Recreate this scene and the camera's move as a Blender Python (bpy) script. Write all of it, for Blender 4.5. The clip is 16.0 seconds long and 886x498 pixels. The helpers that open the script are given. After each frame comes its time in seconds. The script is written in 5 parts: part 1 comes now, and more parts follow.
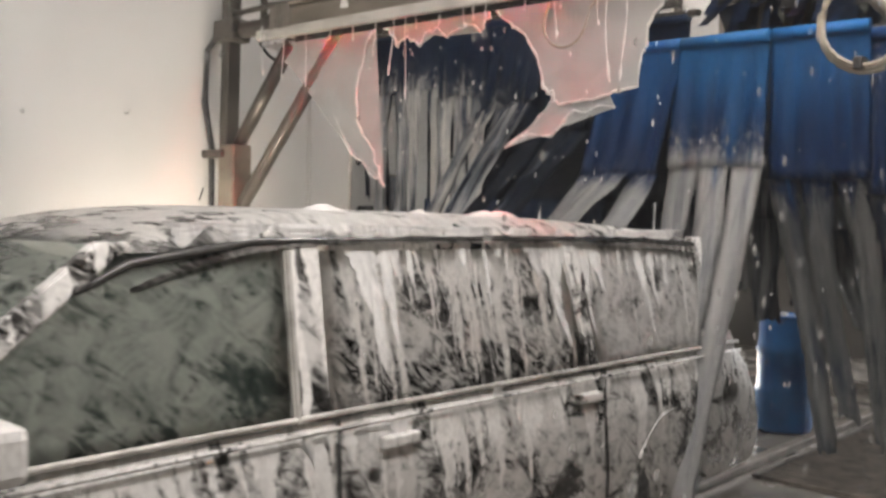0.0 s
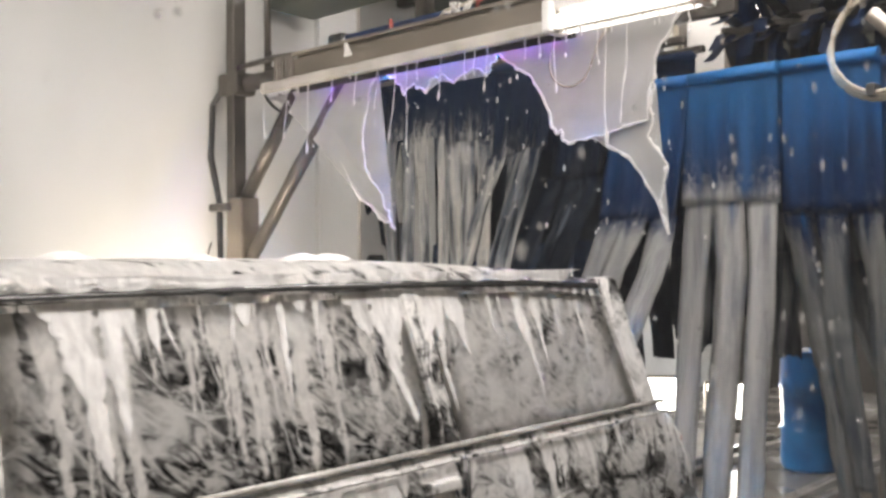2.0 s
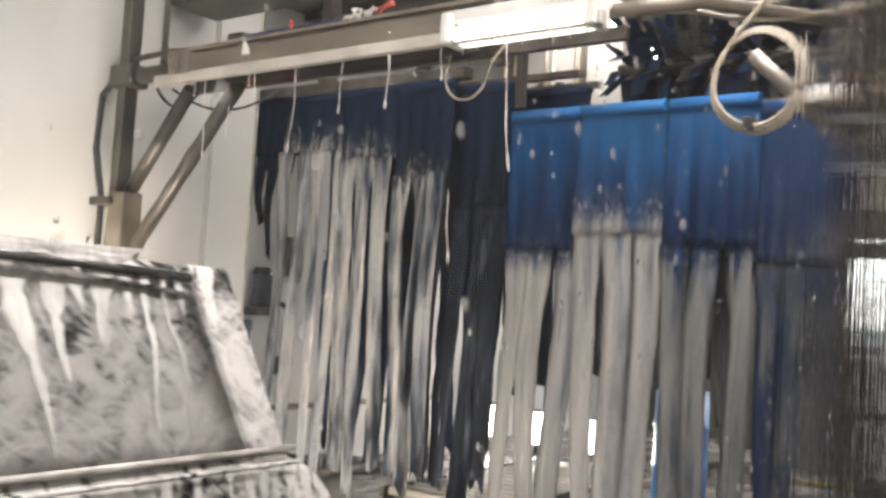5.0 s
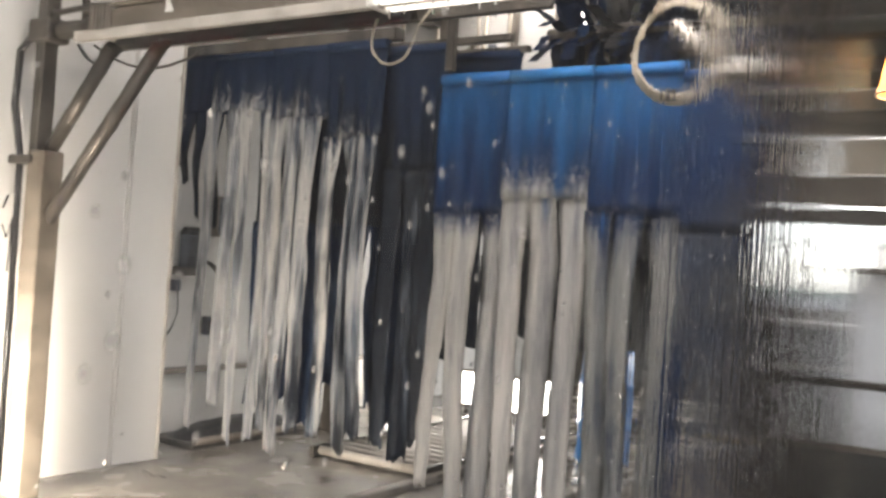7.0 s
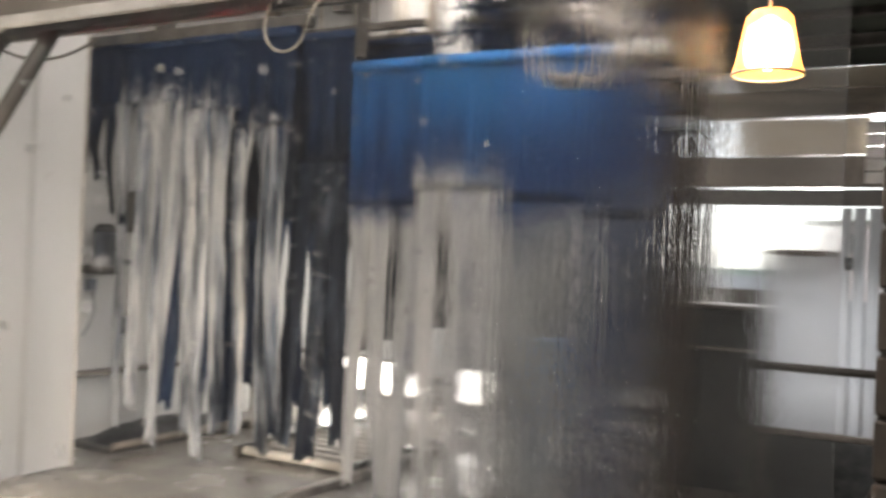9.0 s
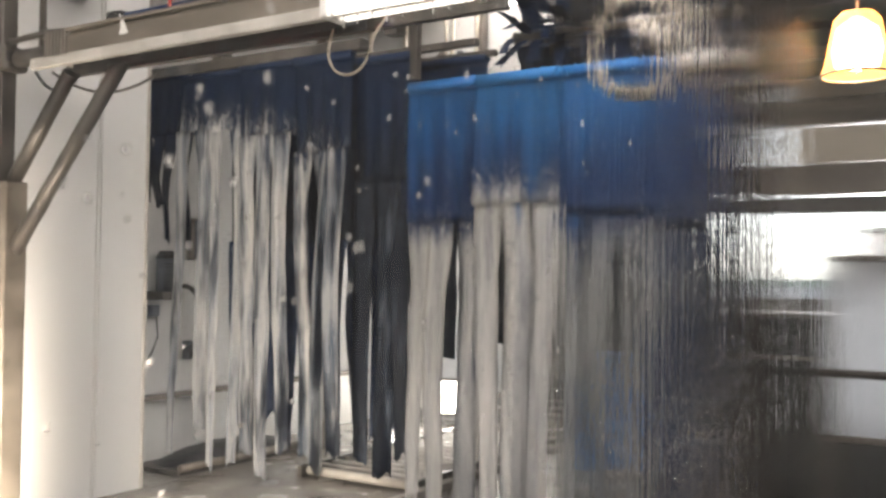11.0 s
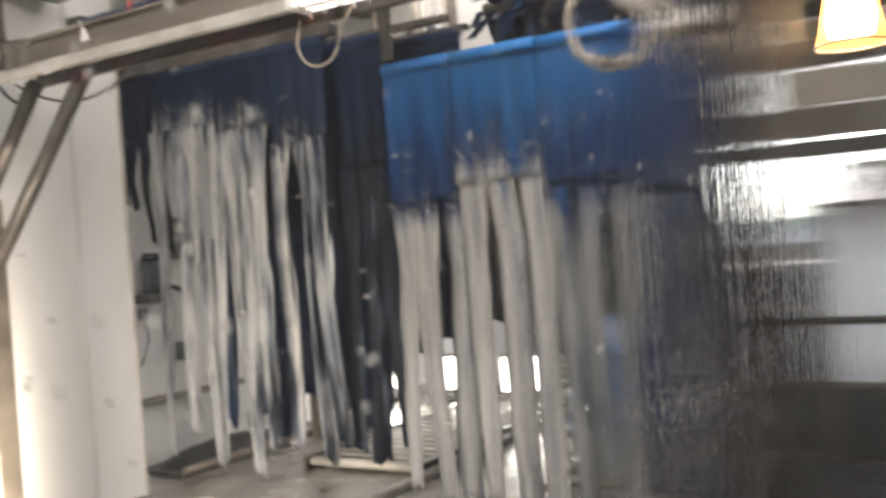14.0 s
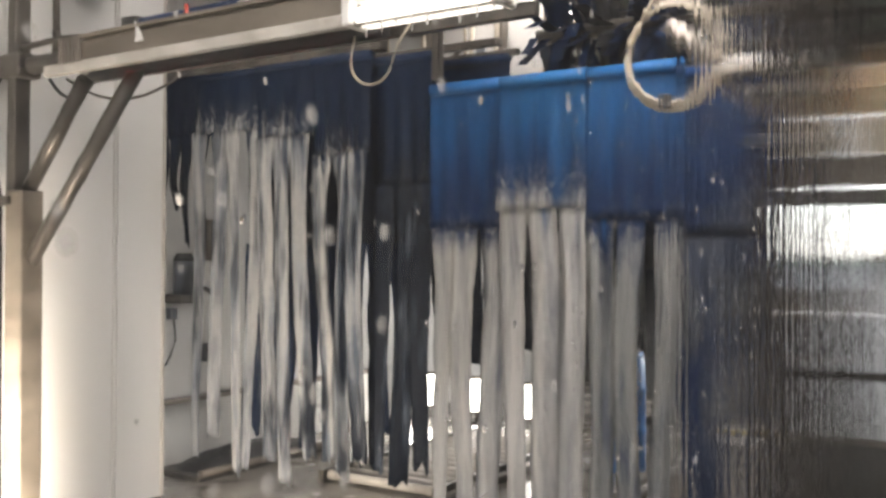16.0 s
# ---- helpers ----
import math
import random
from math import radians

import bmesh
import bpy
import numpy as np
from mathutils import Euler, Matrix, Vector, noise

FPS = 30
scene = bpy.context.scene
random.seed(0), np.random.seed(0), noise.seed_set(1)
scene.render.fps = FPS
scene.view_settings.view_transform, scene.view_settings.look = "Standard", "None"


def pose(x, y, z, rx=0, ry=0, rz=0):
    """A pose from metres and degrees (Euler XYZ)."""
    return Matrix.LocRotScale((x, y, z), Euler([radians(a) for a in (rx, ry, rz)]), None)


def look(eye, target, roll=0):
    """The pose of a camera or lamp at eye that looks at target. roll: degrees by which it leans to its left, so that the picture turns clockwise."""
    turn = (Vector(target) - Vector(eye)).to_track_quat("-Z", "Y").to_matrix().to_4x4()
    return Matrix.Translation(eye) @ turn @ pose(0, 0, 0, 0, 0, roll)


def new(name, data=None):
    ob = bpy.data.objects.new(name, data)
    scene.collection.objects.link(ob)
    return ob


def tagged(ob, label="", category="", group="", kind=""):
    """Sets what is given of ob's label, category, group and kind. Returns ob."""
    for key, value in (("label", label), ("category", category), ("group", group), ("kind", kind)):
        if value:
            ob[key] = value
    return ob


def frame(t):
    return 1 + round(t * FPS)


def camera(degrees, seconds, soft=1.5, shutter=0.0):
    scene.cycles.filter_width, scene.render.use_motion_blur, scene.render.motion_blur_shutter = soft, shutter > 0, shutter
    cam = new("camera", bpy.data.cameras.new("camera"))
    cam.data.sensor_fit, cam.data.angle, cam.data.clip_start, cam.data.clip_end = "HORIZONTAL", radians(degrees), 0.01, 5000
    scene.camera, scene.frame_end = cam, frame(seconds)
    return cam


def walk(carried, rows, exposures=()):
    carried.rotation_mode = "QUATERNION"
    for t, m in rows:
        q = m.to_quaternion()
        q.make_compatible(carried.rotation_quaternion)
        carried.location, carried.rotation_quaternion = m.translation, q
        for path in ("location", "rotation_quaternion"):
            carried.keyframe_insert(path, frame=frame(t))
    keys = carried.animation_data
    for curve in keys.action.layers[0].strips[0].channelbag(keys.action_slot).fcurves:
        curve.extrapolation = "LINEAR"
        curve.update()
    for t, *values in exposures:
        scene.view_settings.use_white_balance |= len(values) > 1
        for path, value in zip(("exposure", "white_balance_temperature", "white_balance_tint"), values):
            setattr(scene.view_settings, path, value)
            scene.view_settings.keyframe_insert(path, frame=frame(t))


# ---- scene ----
cam = camera(50.0, 16.0, soft=2.9, shutter=0.5)

# ---- camera path: seconds, eye, target, roll ----
PATH = [
    (0.0, (-0.207, 0.027, 1.615), (2.768, 2.698, 1.475), 1.59),
    (0.5, (-0.165, 0.057, 1.607), (2.788, 2.754, 1.528), 3.37),
    (1.0, (-0.151, 0.093, 1.590), (2.800, 2.793, 1.586), -0.25),
    (1.5, (-0.207, 0.122, 1.599), (2.766, 2.799, 1.593), 0.42),
    (2.0, (-0.154, 0.081, 1.601), (2.790, 2.788, 1.664), -0.44),
    (2.5, (-0.150, 0.063, 1.605), (2.788, 2.778, 1.612), 0.72),
    (3.0, (-0.163, 0.074, 1.561), (2.801, 2.759, 1.622), 1.01),
    (3.5, (-0.201, 0.091, 1.536), (2.814, 2.720, 1.565), 1.33),
    (4.0, (-0.126, 0.070, 1.542), (2.860, 2.732, 1.593), 1.45),
    (4.5, (-0.085, 0.059, 1.468), (3.060, 2.519, 1.698), 2.88),
    (7.0, (-0.056, -0.016, 1.506), (3.306, 2.150, 1.577), 3.89),
    (7.5, (0.107, 0.012, 1.582), (3.567, 2.015, 1.709), 1.20),
    (8.0, (0.137, 0.107, 1.561), (3.694, 1.934, 1.661), -0.34),
    (8.5, (0.115, 0.092, 1.542), (3.724, 1.816, 1.622), 0.87),
    (9.0, (0.172, -0.122, 1.543), (3.642, 1.868, 1.572), 2.40),
    (9.2, (0.175, -0.225, 1.546), (3.479, 2.029, 1.573), 1.89),
    (11.5, (-0.002, -0.035, 1.482), (3.405, 2.057, 1.622), 1.10),
    (12.0, (-0.054, -0.173, 1.434), (3.390, 1.862, 1.487), 4.54),
    (12.5, (0.052, -0.018, 1.532), (3.612, 1.801, 1.685), -0.52),
    (13.0, (0.200, 0.075, 1.745), (3.825, 1.764, 1.576), -5.75),
    (13.5, (0.266, 0.134, 1.729), (3.838, 1.925, 1.559), -3.57),
    (14.0, (0.110, -0.010, 1.592), (3.525, 2.080, 1.569), -4.10),
    (14.5, (0.142, -0.202, 1.581), (3.234, 2.332, 1.716), -0.84),
    (15.0, (0.121, -0.066, 1.631), (3.244, 2.425, 1.835), 2.09),
    (15.5, (0.118, 0.056, 1.667), (3.387, 2.359, 1.784), 0.05),
    (16.0, (0.130, 0.061, 1.649), (3.482, 2.243, 1.689), 0.29),
]
walk(cam, [(t, look(e, a, r)) for t, e, a, r in PATH], exposures=((0.0, -0.15), (1.0, 0.0), (1.6, 0.15), (3.0, 0.12), (4.5, 0.25), (8.5, 0.2), (12.0, 0.25), (13.0, 0.3), (13.5, 0.5), (14.0, 0.2), (14.5, 0.0), (15.0, -0.35), (15.5, -0.1), (16.0, 0.12)))

# ---- world and light ----
world = bpy.data.worlds.new("sky")
world.use_nodes = True
scene.world = world
wn = world.node_tree.nodes
sky = wn.new("ShaderNodeTexSky")
sky.sky_type = "NISHITA"
sky.sun_disc = False
sky.sun_elevation = radians(35)
sky.sun_rotation = radians(200)
haze = wn.new("ShaderNodeHueSaturation")
haze.inputs["Saturation"].default_value = 0.3
world.node_tree.links.new(sky.outputs[0], haze.inputs["Color"])
world.node_tree.links.new(haze.outputs[0], wn["Background"].inputs[0])
wn["Background"].inputs[1].default_value = 0.5


def area(name, place, target, sx, sy, watts, colour):
    d = bpy.data.lights.new(name, "AREA")
    d.shape, d.size, d.size_y, d.energy, d.color = "RECTANGLE", sx, sy, watts, colour
    ob = new(name, d)
    ob.matrix_world = look(place, target)
    return ob


# Five unseen lamps at the ceiling, added to light bay, car and cloths.
area("bay_fill", (1.6, 3.6, 3.78), (1.6, 3.9, 0), 2.4, 0.25, 14, (1.0, 0.93, 0.885))
area("bay_fill", (1.3, 0.75, 3.78), (1.8, 2.6, 0.6), 2.4, 0.25, 125, (1.0, 0.93, 0.885))
area("bay_fill", (4.15, 4.7, 3.78), (4.3, 4.6, 0), 0.25, 1.2, 10, (1.0, 0.93, 0.885))
area("bay_fill", (3.7, 1.7, 3.78), (3.9, 2.1, 0), 1.6, 0.25, 85, (1.0, 0.94, 0.9))
area("bay_fill", (7.2, 3.6, 3.78), (7.2, 3.8, 0), 2.4, 0.25, 66, (1.0, 0.93, 0.885))
area("flood_lamp", (2.3, 4.62, 0.32), (3.5, 5.3, 0.2), 0.3, 0.3, 125, (1.0, 0.86, 0.70))
# Added lamp hidden above the lintel outside; it brightens the strip blind.
area("blind_fill", (12.4, 1.0, 2.62), (6.7, 0.8, 1.1), 2.0, 0.2, 340, (1.0, 0.97, 0.96))
# Unseen lobby lamp, added to lift the veil reflected in the glass.
area("lobby_fill", (1.5, -1.6, 3.1), (1.5, -1.6, 0), 1.2, 1.2, 6, (1.0, 0.86, 0.68))
# Added lamp in an unseen exit doorway; it brightens the far wall.
area("exit_fill", (-7.9, 3.2, 1.4), (0, 4.6, 1.2), 4.0, 2.6, 78, (1.0, 0.985, 0.97))


# ---- materials ----
def mat(name, c1, c2, rough=0.5, scale=6.0, stretch=(1, 1, 1), metal=0.0, bump=0.15, fine=60.0, rough2=None, lo=0.35, hi=0.65, spec=0.5):
    m = bpy.data.materials.new(name)
    m.use_nodes = True
    n, l = m.node_tree.nodes, m.node_tree.links
    b = n["Principled BSDF"]
    tc, mp = n.new("ShaderNodeTexCoord"), n.new("ShaderNodeMapping")
    mp.inputs["Scale"].default_value = stretch
    l.new(tc.outputs["Object"], mp.inputs[0])
    big, small = n.new("ShaderNodeTexNoise"), n.new("ShaderNodeTexNoise")
    big.inputs["Scale"].default_value, big.inputs["Detail"].default_value = scale, 6
    small.inputs["Scale"].default_value, small.inputs["Detail"].default_value = fine, 3
    for x in (big, small):
        l.new(mp.outputs[0], x.inputs["Vector"])
    add = n.new("ShaderNodeMath")
    add.operation = "MULTIPLY_ADD"
    add.inputs[1].default_value = 0.25
    l.new(small.outputs[0], add.inputs[0])
    l.new(big.outputs[0], add.inputs[2])
    ramp = n.new("ShaderNodeValToRGB")
    ramp.color_ramp.elements[0].position, ramp.color_ramp.elements[1].position = lo + 0.12, hi + 0.12
    ramp.color_ramp.elements[0].color, ramp.color_ramp.elements[1].color = (*c1, 1), (*c2, 1)
    l.new(add.outputs[0], ramp.inputs[0])
    l.new(ramp.outputs[0], b.inputs["Base Color"])
    mr = n.new("ShaderNodeMapRange")
    mr.inputs["To Min"].default_value, mr.inputs["To Max"].default_value = rough, rough if rough2 is None else rough2
    l.new(ramp.outputs[0], mr.inputs[0])
    l.new(big.outputs[0], mr.inputs[0])
    l.new(mr.outputs[0], b.inputs["Roughness"])
    b.inputs["Metallic"].default_value = metal
    b.inputs["Specular IOR Level"].default_value = spec
    if bump:
        bp = n.new("ShaderNodeBump")
        bp.inputs["Strength"].default_value, bp.inputs["Distance"].default_value = bump, 0.02
        l.new(add.outputs[0], bp.inputs["Height"])
        l.new(bp.outputs[0], b.inputs["Normal"])
    return m


def glow(name, colour, strength):
    m = bpy.data.materials.new(name)
    m.use_nodes = True
    b = m.node_tree.nodes["Principled BSDF"]
    b.inputs["Base Color"].default_value = (*colour, 1)
    b.inputs["Emission Color"].default_value = (*colour, 1)
    b.inputs["Emission Strength"].default_value = strength
    return m


def foamed(name, under, foam, cover, under_rough, across=7.0, down=1.1, foam2=None, lean=0.0, under2=None, glassy=0.5, fade=0.0, edge=0.05):
    """A surface with running foam: lumpy veins that run down, over a wet base."""
    m = bpy.data.materials.new(name)
    m.use_nodes = True
    n, l = m.node_tree.nodes, m.node_tree.links
    b = n["Principled BSDF"]
    tc, mp = n.new("ShaderNodeTexCoord"), n.new("ShaderNodeMapping")
    mp.inputs["Scale"].default_value = (across, across * 0.5, down)
    turn = n.new("ShaderNodeMapping")
    turn.inputs["Rotation"].default_value = (0, radians(lean), 0)
    l.new(tc.outputs["Object"], turn.inputs[0])
    l.new(turn.outputs[0], mp.inputs[0])
    runs, lumps, grain, mid = (n.new("ShaderNodeTexNoise") for _ in range(4))
    runs.inputs["Scale"].default_value, runs.inputs["Detail"].default_value, runs.inputs["Distortion"].default_value = 1.0, 9, 0.9
    runs.inputs["Roughness"].default_value = 0.6
    l.new(mp.outputs[0], runs.inputs["Vector"])
    lumps.inputs["Scale"].default_value, lumps.inputs["Detail"].default_value = 1.7, 4
    mid.inputs["Scale"].default_value, mid.inputs["Detail"].default_value, mid.inputs["Distortion"].default_value = 3.1, 6, 0.5
    grain.inputs["Scale"].default_value, grain.inputs["Detail"].default_value = 90.0, 3
    for x in (lumps, grain):
        l.new(tc.outputs["Object"], x.inputs["Vector"])
    l.new(mp.outputs[0], mid.inputs["Vector"])

    def mix(a, w, base):
        k = n.new("ShaderNodeMath")
        k.operation = "MULTIPLY_ADD"
        k.inputs[1].default_value = w
        l.new(a, k.inputs[0])
        l.new(base, k.inputs[2])
        return k.outputs[0]

    total = mix(lumps.outputs[0], 0.45, runs.outputs[0])
    total = mix(mid.outputs[0], 0.35, total)
    ramp = n.new("ShaderNodeValToRGB")
    e = ramp.color_ramp.elements
    e[0].position, e[1].position = 1.02 - cover * 0.30 - edge * 1.4, min(0.999, 1.02 - cover * 0.30 + edge)
    if fade:
        sep, mr0 = n.new("ShaderNodeSeparateXYZ"), n.new("ShaderNodeMapRange")
        l.new(tc.outputs["Object"], sep.inputs[0])
        mr0.inputs["From Min"].default_value, mr0.inputs["From Max"].default_value = -fade, 0.02
        mr0.inputs["To Min"].default_value, mr0.inputs["To Max"].default_value = 0.0, -0.5
        l.new(sep.outputs[2], mr0.inputs[0])
        plus = n.new("ShaderNodeMath")
        l.new(total, plus.inputs[0])
        l.new(mr0.outputs[0], plus.inputs[1])
        total = plus.outputs[0]
    l.new(total, ramp.inputs[0])
    thick = ramp.outputs[0]
    g = n.new("ShaderNodeValToRGB")
    g.color_ramp.elements[0].position, g.color_ramp.elements[1].position = 0.3, 0.7
    g.color_ramp.elements[0].color = (*(foam2 or [c * 0.72 for c in foam]), 1)
    g.color_ramp.elements[1].color = (*foam, 1)
    l.new(mid.outputs[0], g.inputs[0])
    u = n.new("ShaderNodeValToRGB")
    u.color_ramp.elements[0].color, u.color_ramp.elements[1].color = (*under, 1), (*(under2 or [c * 1.5 for c in under]), 1)
    l.new(mid.outputs[0], u.inputs[0])
    cm = n.new("ShaderNodeMix")
    cm.data_type = "RGBA"
    l.new(thick, cm.inputs[0])
    l.new(u.outputs[0], cm.inputs[6])
    l.new(g.outputs[0], cm.inputs[7])
    l.new(cm.outputs[2], b.inputs["Base Color"])
    mr = n.new("ShaderNodeMapRange")
    mr.inputs["To Min"].default_value, mr.inputs["To Max"].default_value = under_rough, 0.55
    l.new(thick, mr.inputs[0])
    l.new(mr.outputs[0], b.inputs["Roughness"])
    b.inputs["Specular IOR Level"].default_value = glassy
    h = mix(grain.outputs[0], 0.06, total)
    bp = n.new("ShaderNodeBump")
    bp.inputs["Strength"].default_value, bp.inputs["Distance"].default_value = 0.5, 0.03
    l.new(h, bp.inputs["Height"])
    l.new(bp.outputs[0], b.inputs["Normal"])
    return m


def link_math(n, l, op, a, b, c=None, clamp=False):
    k = n.new("ShaderNodeMath")
    k.operation, k.use_clamp = op, clamp
    for i, q in enumerate((a, b, c)):
        if q is None:
            continue
        if isinstance(q, (int, float)):
            k.inputs[i].default_value = q
        else:
            l.new(q, k.inputs[i])
    return k.outputs[0]


def link_noise(n, l, vec, scale, detail=3, distortion=0.0, rough=0.55):
    mp, t = n.new("ShaderNodeMapping"), n.new("ShaderNodeTexNoise")
    mp.inputs["Scale"].default_value = scale
    t.inputs["Scale"].default_value, t.inputs["Detail"].default_value = 1.0, detail
    t.inputs["Distortion"].default_value, t.inputs["Roughness"].default_value = distortion, rough
    l.new(vec, mp.inputs[0])
    l.new(mp.outputs[0], t.inputs["Vector"])
    return t.outputs[0]


def link_step(n, l, v, lo, hi, a=0.0, b=1.0):
    k = n.new("ShaderNodeMapRange")
    k.interpolation_type = "SMOOTHSTEP"
    for name, q in (("From Min", lo), ("From Max", hi), ("To Min", a), ("To Max", b)):
        k.inputs[name].default_value = q
    l.new(v, k.inputs[0])
    return k.outputs[0]


def link_mix(n, l, f, a, b):
    k = n.new("ShaderNodeMix")
    k.data_type = "RGBA"
    if isinstance(f, (int, float)):
        k.inputs[0].default_value = f
    else:
        l.new(f, k.inputs[0])
    for i, q in ((6, a), (7, b)):
        if isinstance(q, tuple):
            k.inputs[i].default_value = (*q, 1)
        else:
            l.new(q, k.inputs[i])
    return k.outputs[2]


def cloth(name, dry, wet, foam, foam_thin, line, ragged=0.12, cover=0.8, soak=0.5):
    """Wash cloth: dry dyed felt at the hem, soaked darker lower down, coated with foam below a ragged line (metres under the origin)."""
    m = bpy.data.materials.new(name)
    m.use_nodes = True
    n, l = m.node_tree.nodes, m.node_tree.links
    b = n["Principled BSDF"]
    tc, info, sep = n.new("ShaderNodeTexCoord"), n.new("ShaderNodeObjectInfo"), n.new("ShaderNodeSeparateXYZ")
    shift = n.new("ShaderNodeVectorMath")
    shift.operation = "ADD"
    comb = n.new("ShaderNodeCombineXYZ")
    l.new(link_math(n, l, "MULTIPLY", info.outputs["Random"], 37.0), comb.inputs[0])
    l.new(tc.outputs["Object"], shift.inputs[0])
    l.new(comb.outputs[0], shift.inputs[1])
    v = shift.outputs[0]
    l.new(tc.outputs["Object"], sep.inputs[0])
    down = link_math(n, l, "MULTIPLY", sep.outputs[2], -1.0)
    streak = link_noise(n, l, v, (8, 16, 1.3), 4)
    wide = link_noise(n, l, v, (5, 5, 1.7), 3)
    fine = link_noise(n, l, v, (26, 46, 22), 6, 0.3, 0.65)
    felt = link_noise(n, l, v, (90, 220, 60), 2)
    # how far below the line, pulled up and down in tongues
    d = link_math(n, l, "SUBTRACT", down, line)
    d = link_math(n, l, "MULTIPLY_ADD", link_math(n, l, "SUBTRACT", streak, 0.5), ragged * 4.5, d)
    d = link_math(n, l, "MULTIPLY_ADD", link_math(n, l, "SUBTRACT", fine, 0.5), ragged * 1.2, d)
    below = link_step(n, l, d, -0.06, 0.13)
    froth = link_step(n, l, fine, 0.46, 0.7, 0.0, 0.75)
    edge = link_math(n, l, "MULTIPLY", froth, link_math(n, l, "MULTIPLY", link_step(n, l, d, -0.16, 0.0), link_step(n, l, d, 0.22, 0.04)))
    body = link_step(n, l, link_math(n, l, "MULTIPLY_ADD", wide, 0.6, link_math(n, l, "MULTIPLY", streak, 0.55)), 0.80 - 0.38 * cover, 1.04 - 0.38 * cover)
    coat = link_math(n, l, "MULTIPLY", below, body)
    coat = link_math(n, l, "MAXIMUM", coat, link_math(n, l, "MULTIPLY", edge, min(1.0, cover)))
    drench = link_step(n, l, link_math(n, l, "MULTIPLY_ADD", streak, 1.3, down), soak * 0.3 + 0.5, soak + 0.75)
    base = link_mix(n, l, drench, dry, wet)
    base = link_mix(n, l, link_step(n, l, felt, 0.35, 0.7, 0.0, 0.35), base, tuple(c * 0.45 for c in dry))
    fcol = link_mix(n, l, link_step(n, l, link_math(n, l, "MULTIPLY_ADD", fine, 0.3, streak), 0.45, 0.85), foam_thin, foam)
    tone = link_step(n, l, info.outputs["Random"], 0.0, 1.0, 0.0, 0.35)
    fcol = link_mix(n, l, tone, fcol, foam_thin)
    l.new(link_mix(n, l, coat, base, fcol), b.inputs["Base Color"])
    l.new(link_math(n, l, "MULTIPLY_ADD", fine, 0.3, 0.42), b.inputs["Roughness"])
    b.inputs["Specular IOR Level"].default_value = 0.22
    bp = n.new("ShaderNodeBump")
    bp.inputs["Strength"].default_value, bp.inputs["Distance"].default_value = 0.6, 0.012
    l.new(link_math(n, l, "MULTIPLY_ADD", coat, 0.5, link_math(n, l, "MULTIPLY_ADD", fine, 0.5, streak)), bp.inputs["Height"])
    l.new(bp.outputs[0], b.inputs["Normal"])
    return m


